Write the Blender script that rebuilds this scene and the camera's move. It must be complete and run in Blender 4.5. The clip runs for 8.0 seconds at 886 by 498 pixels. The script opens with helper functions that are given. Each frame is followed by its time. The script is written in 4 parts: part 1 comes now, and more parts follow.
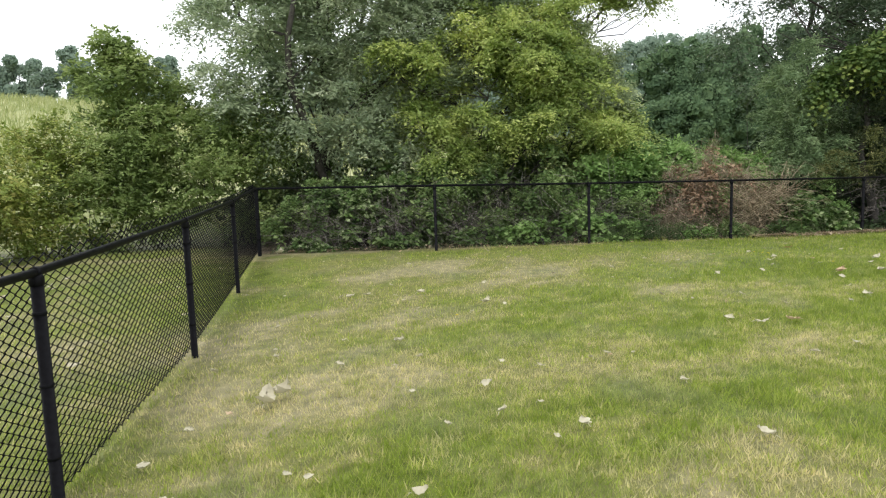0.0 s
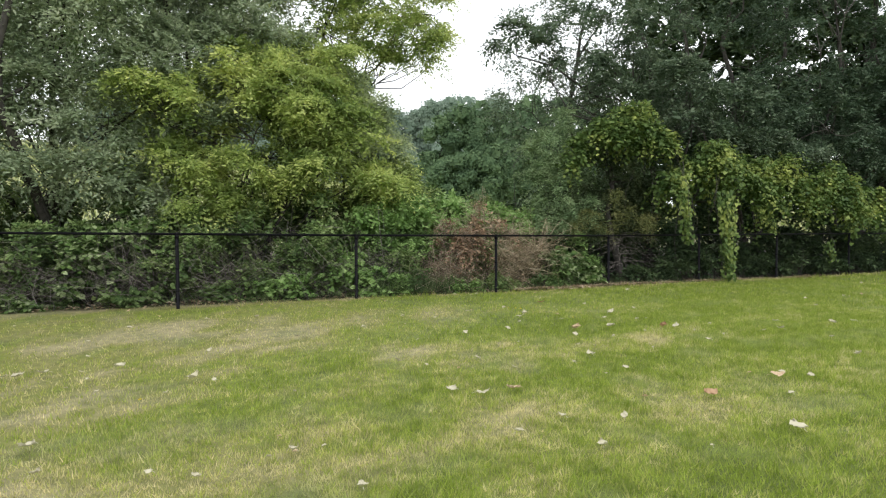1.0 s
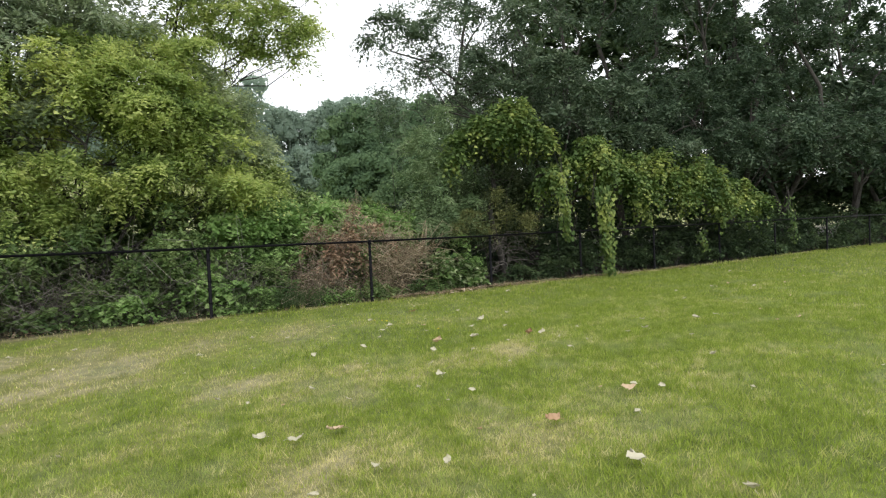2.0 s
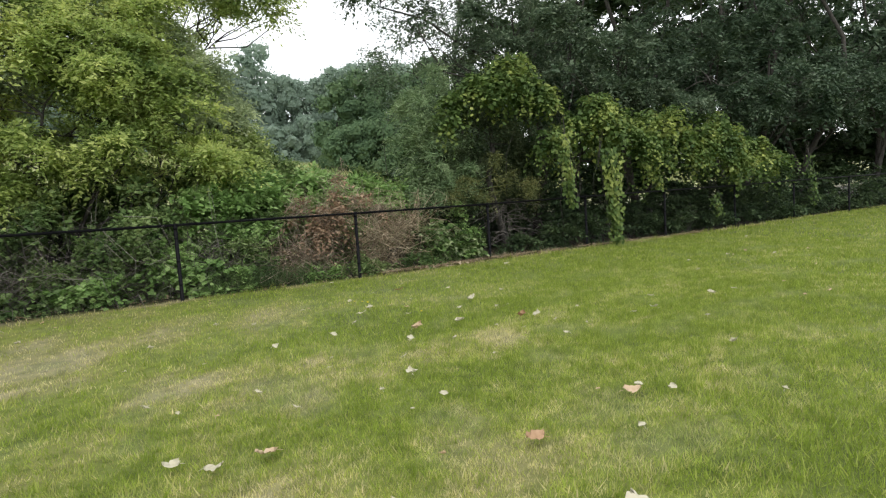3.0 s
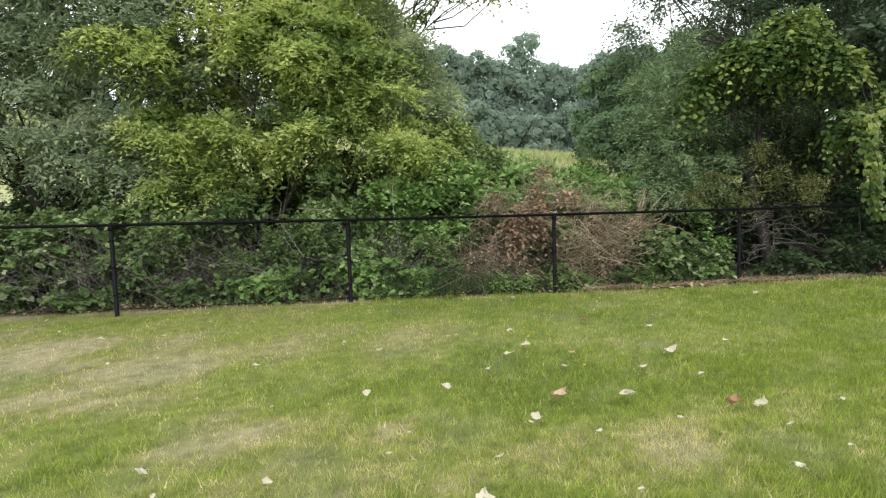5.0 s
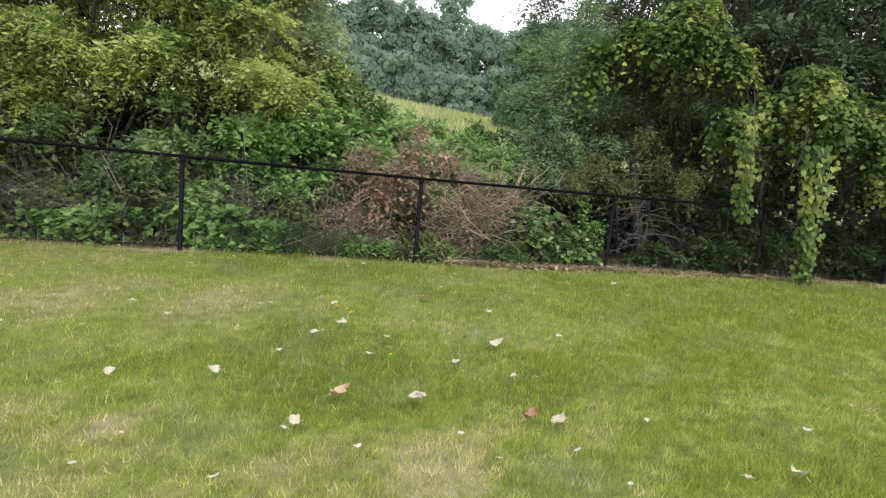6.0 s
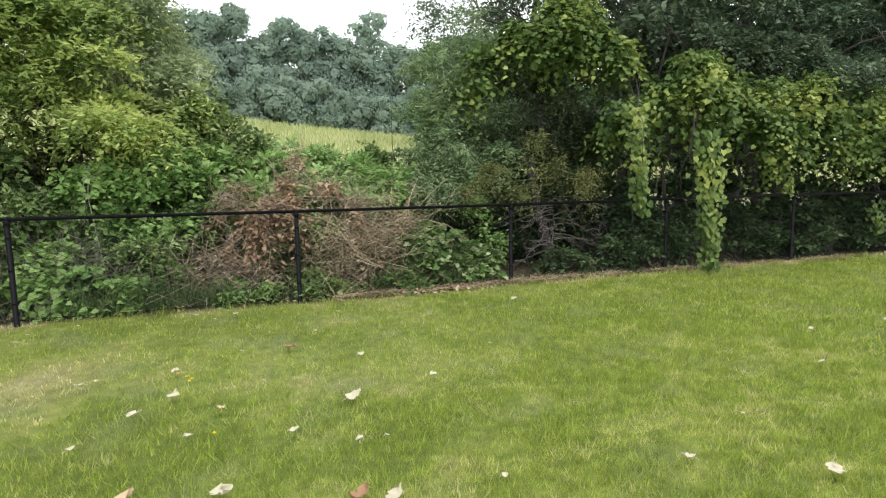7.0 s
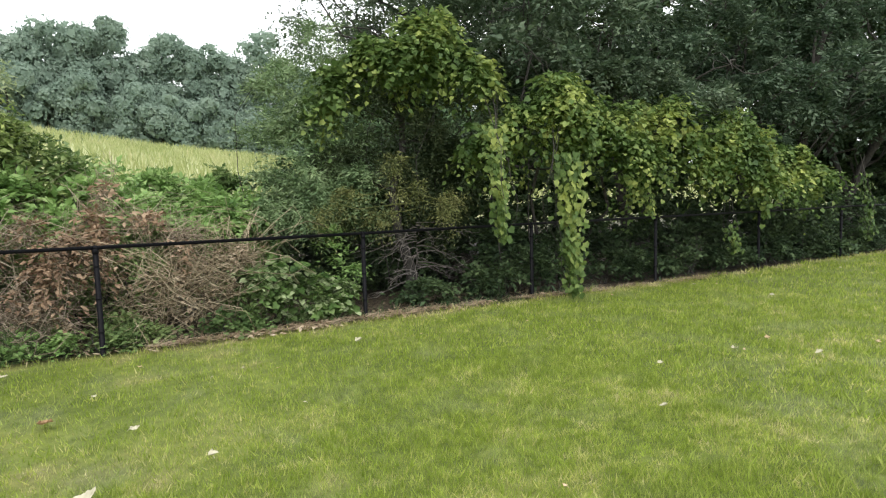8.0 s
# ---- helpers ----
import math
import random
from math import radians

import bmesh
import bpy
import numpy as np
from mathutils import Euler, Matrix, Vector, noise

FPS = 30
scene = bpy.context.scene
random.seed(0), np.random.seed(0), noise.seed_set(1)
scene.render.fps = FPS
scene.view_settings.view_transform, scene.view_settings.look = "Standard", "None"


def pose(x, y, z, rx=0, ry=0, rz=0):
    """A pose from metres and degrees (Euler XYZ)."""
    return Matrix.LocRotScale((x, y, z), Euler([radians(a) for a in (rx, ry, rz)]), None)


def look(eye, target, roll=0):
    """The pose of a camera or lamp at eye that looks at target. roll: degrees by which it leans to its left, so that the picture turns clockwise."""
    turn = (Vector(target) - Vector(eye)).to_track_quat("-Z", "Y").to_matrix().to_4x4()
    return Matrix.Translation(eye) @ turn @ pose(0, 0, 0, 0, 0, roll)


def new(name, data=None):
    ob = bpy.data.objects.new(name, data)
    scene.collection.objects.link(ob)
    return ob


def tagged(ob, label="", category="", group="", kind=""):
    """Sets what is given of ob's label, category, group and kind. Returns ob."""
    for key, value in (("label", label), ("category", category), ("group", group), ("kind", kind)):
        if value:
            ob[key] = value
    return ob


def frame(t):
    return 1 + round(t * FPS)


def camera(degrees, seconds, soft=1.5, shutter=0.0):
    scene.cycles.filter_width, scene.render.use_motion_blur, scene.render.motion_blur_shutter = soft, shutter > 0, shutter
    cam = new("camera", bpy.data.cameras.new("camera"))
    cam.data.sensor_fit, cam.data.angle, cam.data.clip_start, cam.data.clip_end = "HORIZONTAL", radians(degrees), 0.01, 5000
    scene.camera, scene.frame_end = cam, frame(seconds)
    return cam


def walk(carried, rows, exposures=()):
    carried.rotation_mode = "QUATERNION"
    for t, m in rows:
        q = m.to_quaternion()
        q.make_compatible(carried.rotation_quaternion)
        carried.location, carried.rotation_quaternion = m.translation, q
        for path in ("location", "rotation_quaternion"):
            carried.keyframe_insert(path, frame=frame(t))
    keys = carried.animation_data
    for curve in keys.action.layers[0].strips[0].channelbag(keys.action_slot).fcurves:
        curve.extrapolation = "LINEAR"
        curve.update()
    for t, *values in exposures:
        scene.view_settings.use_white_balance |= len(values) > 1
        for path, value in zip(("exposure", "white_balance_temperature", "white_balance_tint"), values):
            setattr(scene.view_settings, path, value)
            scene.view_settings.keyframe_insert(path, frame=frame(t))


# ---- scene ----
cam = camera(72.5, 8.0, soft=1.2)
PATH = [
    (0, (1.568, -11.605, 1.263), (1.83, -9.633, 1.056), -1.8),
    (0.5, (1.992, -11.394, 1.296), (2.422, -9.446, 1.146), -2.7),
    (0.7, (2.244, -11.257, 1.311), (2.813, -9.344, 1.189), -2.2),
    (1, (2.624, -11.095, 1.326), (3.483, -9.29, 1.262), -0.3),
    (1.4, (3.059, -11.041, 1.386), (3.884, -9.221, 1.311), -3.0),
    (1.5, (3.166, -11.009, 1.391), (4.121, -9.252, 1.333), -0.8),
    (1.7, (3.347, -10.928, 1.4), (4.39, -9.222, 1.336), -1.0),
    (2.8, (4.266, -10.403, 1.408), (5.539, -8.863, 1.337), -4.2),
    (3, (4.402, -10.245, 1.412), (5.484, -8.572, 1.236), -3.8),
    (3.5, (4.979, -9.869, 1.407), (5.889, -8.105, 1.166), -0.6),
    (4, (5.428, -9.553, 1.463), (5.947, -7.635, 1.238), -2.5),
    (4.2, (5.548, -9.403, 1.478), (5.969, -7.46, 1.256), -0.2),
    (5.3, (6.425, -8.733, 1.533), (6.653, -6.752, 1.376), -1.3),
    (5.5, (6.621, -8.639, 1.549), (6.84, -6.658, 1.384), 1.0),
    (5.8, (6.91, -8.469, 1.54), (7.394, -6.542, 1.317), 5.0),
    (6, (7.083, -8.313, 1.557), (7.647, -6.419, 1.249), 5.5),
    (6.5, (7.577, -8.099, 1.549), (8.242, -6.232, 1.286), 0.0),
    (7, (8.036, -7.956, 1.615), (8.766, -6.11, 1.375), -1.0),
    (7.3, (8.383, -7.779, 1.609), (9.283, -6.006, 1.385), 1.7),
    (7.5, (8.649, -7.695, 1.646), (9.643, -5.974, 1.426), 0.0),
    (8, (9.06, -7.579, 1.663), (10.076, -5.866, 1.486), -1.5),
]
EXPOSURES = ((0.0, 0.04), (0.5, 0.06), (1.0, 0.02), (1.5, -0.02), (3.0, -0.05), (3.5, -0.03), (4.0, 0.05), (5.5, 0.21), (6.0, 0.22), (6.5, 0.34), (7.0, 0.38), (8.0, 0.36))
walk(cam, [(t, look(eye, target, roll)) for t, eye, target, roll in PATH], EXPOSURES)
# ---- light ----
SUN_ELEVATION, SUN_TURN = radians(66), radians(215)
world = bpy.data.worlds.new("overcast_sky")
scene.world = world
world.use_nodes = True
wn, wl = world.node_tree.nodes, world.node_tree.links
sky = wn.new("ShaderNodeTexSky")
sky.sky_type, sky.sun_disc, sky.sun_elevation, sky.sun_rotation = "NISHITA", False, SUN_ELEVATION, SUN_TURN
veil = wn.new("ShaderNodeMix")
veil.data_type = "RGBA"
veil.inputs[0].default_value = 0.88
veil.inputs[7].default_value = (16.5, 16.8, 17.2, 1)
wl.new(sky.outputs[0], veil.inputs[6])
wl.new(veil.outputs[2], wn["Background"].inputs[0])
wn["Background"].inputs[1].default_value = 0.106
sun = new("sun", bpy.data.lights.new("sun", "SUN"))
sun.data.energy, sun.data.angle, sun.data.color = 1.1, radians(14), (1.0, 0.95, 0.87)
sun.matrix_world = look((0, 0, 40), (-40 * math.cos(SUN_ELEVATION) * math.sin(SUN_TURN), -40 * math.cos(SUN_ELEVATION) * math.cos(SUN_TURN), 40 - 40 * math.sin(SUN_ELEVATION)))

rng = np.random.default_rng(7)


def reseed(seed):
    global rng
    rng = np.random.default_rng(seed)


# ---- noise and terrain ----
def hash3(i, j, k, seed):
    n = (i * 374761393 + j * 668265263 + k * 2147483647 + seed * 974634777) & 0xFFFFFFFF
    n = ((n ^ (n >> 13)) * 1274126177) & 0xFFFFFFFF
    return ((n ^ (n >> 16)) & 0xFFFF) / 65535.0


def vnoise(p, seed=0):
    """Smooth value noise, 0 to 1, of points (n, 3)."""
    b = np.floor(p).astype(np.int64)
    w = p - b
    w = w * w * (3 - 2 * w)
    out = np.zeros(len(p))
    for dx in (0, 1):
        for dy in (0, 1):
            for dz in (0, 1):
                wt = (w[:, 0] if dx else 1 - w[:, 0]) * (w[:, 1] if dy else 1 - w[:, 1]) * (w[:, 2] if dz else 1 - w[:, 2])
                out += wt * hash3(b[:, 0] + dx, b[:, 1] + dy, b[:, 2] + dz, seed)
    return out


def noise2(x, y, size, seed=0):
    return vnoise(np.stack([x / size, y / size, np.zeros_like(x) + 0.5], 1), seed)


def sstep(a, b, v):
    k = np.clip((v - a) / (b - a), 0, 1)
    return k * k * (3 - 2 * k)


def ground_z(x, y):
    """Height of the ground: a gently crowned lawn, a level strip under the hedge, and a field that climbs to a crest."""
    x, y = np.asarray(x, float), np.asarray(y, float)
    lawn = 0.09 - 0.0095 * np.clip(x, 0, 18) + sstep(0, 4, -y) * (0.0285 * np.clip(x, 0, 8) - 0.252) - 0.12 * sstep(4, 9, -y) * sstep(0, 2.5, 2 - x)
    crest = np.interp(x, (-70, -40, 0, 5, 15, 25, 35, 50, 90), (13.2, 12.9, 9.7, 9.0, 7.7, 6.7, 5.9, 5.6, 4.9))
    rise = sstep(2, 75, y) * 0.35 + np.clip((y - 4) / 62, 0, 1) * 0.65
    return lawn + crest * rise


DRY_PATCHES = ((1.77, -7.17, 1.0), (1.4, -5.47, 1.0), (2.44, -4.31, 1.1), (0.81, -7.6, 1.0), (6.13, -5.54, 0.75), (7.77, -5.67, 0.5), (7.74, -6.77, 0.4), (5.08, -7.55, 0.8), (3.76, -2.42, 1.2), (4.52, -3.04, 0.9), (6.67, -7.9, 0.7),
               (1.42, -2.16, 1.0), (9.82, -3.24, 0.9), (3.43, -9.3, 0.8), (-2.6, -5.5, 2.0), (5.74, -4.76, 0.6), (6.6, -2.4, 0.9), (11.35, -4.95, 0.4), (13.38, -5.1, 0.35))


def dryness(x, y):
    """How dry the lawn is: 0 lush, 1 straw."""
    d = 0.5 * (noise2(x * 0.7, y, 0.6, 3) - 0.5) + 0.85 * (noise2(x * 0.8, y, 0.17, 4) - 0.5) + 0.75 * (noise2(x, y, 0.07, 6) - 0.5) + 0.4 * (noise2(x * 0.6, y, 1.9, 5) - 0.5) + 0.30 - 0.020 * np.clip(x - 3, -3, 9)
    for px, py, r in DRY_PATCHES:
        e = ((x - px) / (1.5 * r)) ** 2 + ((y - py) / (0.75 * r)) ** 2
        d = d + 0.36 * np.exp(-e) * (0.4 + 1.2 * noise2(x, y, 0.45, 8))
    d = d + 0.55 * np.exp(-((y + 0.05) / 0.22) ** 2) * (noise2(x, y, 0.5, 9) > 0.35)
    return np.clip(d, 0, 1)


# ---- mesh helpers ----
class Soup:
    """Triangles gathered for one mesh."""

    def __init__(self):
        self.v, self.f, self.n = [], [], 0

    def add(self, v, f):
        self.v.append(np.asarray(v, np.float32).reshape(-1, 3))
        self.f.append(np.asarray(f, np.int32).reshape(-1, 3) + self.n)
        self.n += len(self.v[-1])

    def tube(self, pts, radii, sides=6, cap=True):
        pts = np.asarray(pts, float)
        n = len(pts)
        radii = np.broadcast_to(np.asarray(radii, float), (n,))
        t = np.gradient(pts, axis=0)
        t /= np.linalg.norm(t, axis=1)[:, None] + 1e-9
        ref = np.array([0.0, 0, 1]) if abs(t[:, 2]).mean() < 0.8 else np.array([1.0, 0, 0])
        a = np.cross(t, ref)
        a /= np.linalg.norm(a, axis=1)[:, None] + 1e-9
        b = np.cross(t, a)
        ang = np.arange(sides) * 2 * math.pi / sides
        ring = pts[:, None] + radii[:, None, None] * (np.cos(ang)[None, :, None] * a[:, None] + np.sin(ang)[None, :, None] * b[:, None])
        i, j = np.meshgrid(np.arange(n - 1), np.arange(sides), indexing="ij")
        p, q = i * sides + j, i * sides + (j + 1) % sides
        f = np.concatenate([np.stack([p, q, q + sides], -1).reshape(-1, 3), np.stack([p, q + sides, p + sides], -1).reshape(-1, 3)])
        if cap:
            for base in (0, (n - 1) * sides):
                f = np.concatenate([f, [[base, base + k, base + k + 1] for k in range(1, sides - 1)]])
        self.add(ring.reshape(-1, 3), f)

    def mesh(self, name, smooth=False, origin=(0, 0, 0)):
        v = np.concatenate(self.v) - np.asarray(origin, np.float32)
        f = np.concatenate(self.f)
        me = bpy.data.meshes.new(name)
        me.vertices.add(len(v))
        me.vertices.foreach_set("co", v.ravel())
        me.loops.add(f.size)
        me.loops.foreach_set("vertex_index", f.ravel())
        me.polygons.add(len(f))
        me.polygons.foreach_set("loop_start", np.arange(0, f.size, 3, dtype=np.int32))
        if smooth:
            me.polygons.foreach_set("use_smooth", np.ones(len(f), bool))
        me.update(calc_edges=True)
        return me


def part(name, soup, material, parent, label="", smooth=False, kind=""):
    """Links a soup as one mesh object under a thing or a part."""
    root = parent
    while root.parent:
        root = root.parent
    me = soup.mesh(name, smooth, root.location)
    me.materials.append(material)
    ob = new(name, me)
    ob.parent = parent
    return tagged(ob, label, kind=kind)


def thing(name, at, label, category, group=""):
    ob = new(name)
    ob.location = at
    ob.empty_display_size = 0.2
    return tagged(ob, label, category, group)


def unit(v):
    return v / (np.linalg.norm(v, axis=-1, keepdims=True) + 1e-9)


def leaves(soup, base, along, face, length, width, broad=False):
    """Adds folded leaves: base points, directions, facing vectors, lengths and widths."""
    d = unit(along)
    s = unit(np.cross(d, face))
    n = np.cross(s, d)
    L, W = np.asarray(length)[:, None], np.asarray(width)[:, None]
    m = len(base)
    if broad:
        shape = [(0, 0.06, 0), (-0.40, -0.04, 0.14), (-0.54, 0.45, 0.10), (0, 1.0, -0.18), (0.54, 0.45, 0.10), (0.40, -0.04, 0.14), (0, 0.40, -0.03)]
        tri = [(0, 6, 1), (1, 6, 2), (2, 6, 3), (3, 6, 4), (4, 6, 5), (5, 6, 0)]
    else:
        shape = [(0, 0, 0), (-0.5, 0.45, 0.16), (0, 1.0, -0.08), (0.5, 0.45, 0.16)]
        tri = [(0, 2, 1), (0, 3, 2)]
    k = len(shape)
    v = np.stack([base + s * W * a + d * L * b + n * W * c for a, b, c in shape], 1).reshape(-1, 3)
    f = (np.arange(m)[:, None, None] * k + np.array(tri)[None]).reshape(-1, 3)
    soup.add(v, f)


def twigs_in(blobs, count, shell=0.6, gap=0.32, seed=0, grain=0.9, rough=0.35, clump=0.36, tuft=14, flat=0.5):
    """Twig places and directions over a crown: ellipsoids broken up into separate tufts whose twigs fan out level from one point, with an uneven outline and gaps."""
    blobs = np.asarray(blobs, float)
    area = (blobs[:, 3] * blobs[:, 5]) ** 0.9
    heads = max(6 * len(blobs), int(count / tuft))
    b = blobs[rng.choice(len(blobs), heads, p=area / area.sum())]
    d = unit(rng.normal(size=(heads, 3)) + np.array([0, -0.5, 0.15]))
    lump = 1 + rough * 2 * (vnoise(d * 2.2 + b[:, :3] * 1.7, seed) - 0.5)
    r = (shell + (1.0 - shell) * rng.random(heads) ** 0.6) * lump
    c = b[:, :3] + d * b[:, 3:6] * r[:, None]
    keep = vnoise(c / grain + 11, seed + 1) > gap
    for q in blobs:
        keep &= (((c - q[:3]) / q[3:6]) ** 2).sum(1) > 0.30 * shell
    if not keep.any():
        keep[:] = True
    c, d, b = c[keep], d[keep], b[keep]
    size = np.clip(clump * (0.55 + 0.9 * rng.random(len(c))) * b[:, 3:6].mean(1), 0.1, 0.55)
    k = rng.integers(0, len(c), count)
    a = rng.uniform(0, 2 * math.pi, count)
    e = np.stack([np.cos(a), np.sin(a), rng.normal(size=count) * flat * 0.8], 1)
    out = unit(e + d[k] * 0.65 + np.array([0, 0, 0.08]))
    p = c[k] + rng.normal(size=(count, 3)) * size[k, None] * np.array([0.36, 0.36, 0.36 * flat]) + out * size[k, None] * (0.3 * rng.random(count))[:, None]
    ok = p[:, 2] > ground_z(p[:, 0], p[:, 1]) + 0.05
    return p[ok], out[ok]


def spray(soup, p, d, per=12, twig=0.38, length=0.09, width=0.04, droop=0.5, broad=False, spread=0.8):
    """Hangs leaves along twigs that start at p and run along d."""
    n = len(p)
    if n == 0:
        return
    out = unit(d + rng.normal(size=(n, 3)) * 0.3 + np.array([0, 0, -0.08]))
    s = np.linspace(0.08, 1, per)[None, :, None] * twig * (0.6 + 0.8 * rng.random((n, 1, 1)))
    fall = np.zeros((n, per, 3))
    fall[:, :, 2] = -droop * (s[:, :, 0] ** 2) / twig
    base = (p[:, None] + out[:, None] * s + fall).reshape(-1, 3)
    side = unit(np.cross(out, np.array([0, 0, 1.0]) + rng.normal(size=(n, 3)) * 0.3))
    sign = np.where(np.arange(per) % 2, 1.0, -1.0)[None, :, None]
    along = (out[:, None] * 0.7 + side[:, None] * sign * spread + rng.normal(size=(n, per, 3)) * 0.30 + np.array([0, 0, -0.35 * droop])).reshape(-1, 3)
    face = (np.array([0, -0.15, 0.95]) + d[:, None] * 0.3 + rng.normal(size=(n, per, 3)) * 0.42).reshape(-1, 3)
    size = (0.65 + 0.7 * rng.random(n * per))
    leaves(soup, base + rng.normal(size=base.shape) * 0.02, along, face, length * size, width * size * (0.8 + 0.4 * rng.random(n * per)), broad)


def bent(a, b, steps=6, wander=0.12, sag=0.0):
    """A wandering line from a to b."""
    a, b = np.asarray(a, float), np.asarray(b, float)
    t = np.linspace(0, 1, steps)[:, None]
    w = rng.normal(size=(steps, 3)) * wander * np.linalg.norm(b - a) / steps
    w = np.cumsum(w, 0) * np.sin(t * math.pi)
    line = a + (b - a) * t + w
    line[:, 2] -= sag * np.sin(t[:, 0] * math.pi)
    return line


# ---- materials ----
def shader(name):
    m = bpy.data.materials.new(name)
    m.use_nodes = True
    return m, m.node_tree.nodes, m.node_tree.links, m.node_tree.nodes["Principled BSDF"]


def ramp(nodes, stops):
    r = nodes.new("ShaderNodeValToRGB")
    while len(r.color_ramp.elements) < len(stops):
        r.color_ramp.elements.new(0.5)
    for e, (at, c) in zip(r.color_ramp.elements, stops):
        e.position, e.color = at, (*c, 1)
    return r


def tex(nodes, links, scale, detail=4.0, rough=0.55):
    co = nodes.new("ShaderNodeNewGeometry")
    n = nodes.new("ShaderNodeTexNoise")
    n.inputs["Scale"].default_value, n.inputs["Detail"].default_value, n.inputs["Roughness"].default_value = scale, detail, rough
    links.new(co.outputs["Position"], n.inputs["Vector"])
    return n


def leaf_material(name, dark, mid, light, translucent=0.3, rough=0.5, drift=0.62, gloss=0.22, patch=1.9):
    """A leaf: each one its own shade, each spray and bough drifting in tone, partly letting light through."""
    m, n, l, b = shader(name)
    geo = n.new("ShaderNodeNewGeometry")
    big = tex(n, l, patch, 2.5, 0.6)
    wide = n.new("ShaderNodeMapRange")
    wide.inputs[1].default_value, wide.inputs[2].default_value = 0.28, 0.72
    wide.inputs[3].default_value, wide.inputs[4].default_value = 0.0, drift
    l.new(big.outputs[0], wide.inputs[0])
    mixv = n.new("ShaderNodeMath")
    mixv.operation = "MULTIPLY_ADD"
    mixv.inputs[1].default_value = 1 - drift
    l.new(geo.outputs["Random Per Island"], mixv.inputs[0])
    l.new(wide.outputs[0], mixv.inputs[2])
    r = ramp(n, [(0.08, dark), (0.5, mid), (0.92, light)])
    l.new(mixv.outputs[0], r.inputs[0])
    l.new(r.outputs[0], b.inputs["Base Color"])
    b.inputs["Roughness"].default_value = rough
    b.inputs["Specular IOR Level"].default_value = gloss
    tr = n.new("ShaderNodeBsdfTranslucent")
    l.new(r.outputs[0], tr.inputs["Color"])
    mx = n.new("ShaderNodeMixShader")
    mx.inputs[0].default_value = translucent
    l.new(b.outputs[0], mx.inputs[1])
    l.new(tr.outputs[0], mx.inputs[2])
    l.new(mx.outputs[0], n["Material Output"].inputs[0])
    return m


def plain_material(name, dark, light, scale=8.0, rough=0.8, bump=0.3, metal=0.0, detail=5.0):
    m, n, l, b = shader(name)
    t = tex(n, l, scale, detail)
    r = ramp(n, [(0.3, dark), (0.7, light)])
    l.new(t.outputs[0], r.inputs[0])
    l.new(r.outputs[0], b.inputs["Base Color"])
    b.inputs["Roughness"].default_value, b.inputs["Metallic"].default_value = rough, metal
    bp = n.new("ShaderNodeBump")
    bp.inputs["Strength"].default_value, bp.inputs["Distance"].default_value = bump, 0.01
    l.new(t.outputs[0], bp.inputs["Height"])
    l.new(bp.outputs[0], b.inputs["Normal"])
    return m


LEAF_GREY = leaf_material("grey_green_leaf", (0.175, 0.243, 0.141), (0.351, 0.426, 0.264), (0.622, 0.675, 0.473), translucent=0.5, patch=1.2)
# Darkened copy of the grey-green leaf: the right-hand trees' shade is in the colour.
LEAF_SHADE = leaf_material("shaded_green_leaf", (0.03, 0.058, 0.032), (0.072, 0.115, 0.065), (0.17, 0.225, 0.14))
TALL_BLADE = leaf_material("tall_grass_blade", (0.06, 0.105, 0.04), (0.13, 0.195, 0.08), (0.27, 0.32, 0.16))
# Tone between the grey-green leaf and its shaded copy, part of the shade painted in.
LEAF_HALF_SHADE = leaf_material("half_shaded_green_leaf", (0.042, 0.075, 0.042), (0.10, 0.148, 0.085), (0.225, 0.275, 0.175))
LEAF_OLIVE = leaf_material("olive_cedar_tip", (0.07, 0.09, 0.03), (0.16, 0.175, 0.06), (0.29, 0.29, 0.12), translucent=0.2)
LEAF_YELLOW = leaf_material("yellow_green_leaf", (0.132, 0.209, 0.066), (0.363, 0.457, 0.138), (0.748, 0.781, 0.286), translucent=0.5, patch=0.9)
# Green lowered to near black: the gloom under the canopy is put into this colour.
LEAF_DEEP_SHADE = leaf_material("deep_shade_leaf", (0.024, 0.052, 0.023), (0.066, 0.108, 0.045), (0.145, 0.205, 0.085))
LEAF_MID = leaf_material("mid_green_leaf", (0.0674, 0.126, 0.0433), (0.159, 0.241, 0.0819), (0.337, 0.415, 0.169), translucent=0.34)
LEAF_VINE = leaf_material("grape_leaf", (0.05, 0.10, 0.03), (0.14, 0.215, 0.06), (0.48, 0.53, 0.15), translucent=0.38, drift=0.7, patch=1.5)
LEAF_IVY = leaf_material("pale_backed_leaf", (0.055, 0.115, 0.03), (0.135, 0.215, 0.06), (0.42, 0.49, 0.27), drift=0.25, patch=5)
LEAF_WEED = leaf_material("weed_leaf", (0.101, 0.19, 0.056), (0.241, 0.386, 0.118), (0.437, 0.571, 0.235), translucent=0.35)
LEAF_TAN = leaf_material("autumn_tinged_leaf", (0.122, 0.187, 0.0431), (0.273, 0.338, 0.0791), (0.517, 0.475, 0.159))
LEAF_RED = leaf_material("dead_brown_leaf", (0.12, 0.08, 0.055), (0.30, 0.20, 0.125), (0.54, 0.40, 0.275), translucent=0.2, rough=0.7, patch=5)
LEAF_CEDAR = leaf_material("cedar_needle", (0.022, 0.04, 0.02), (0.055, 0.08, 0.035), (0.12, 0.14, 0.06), translucent=0.15)
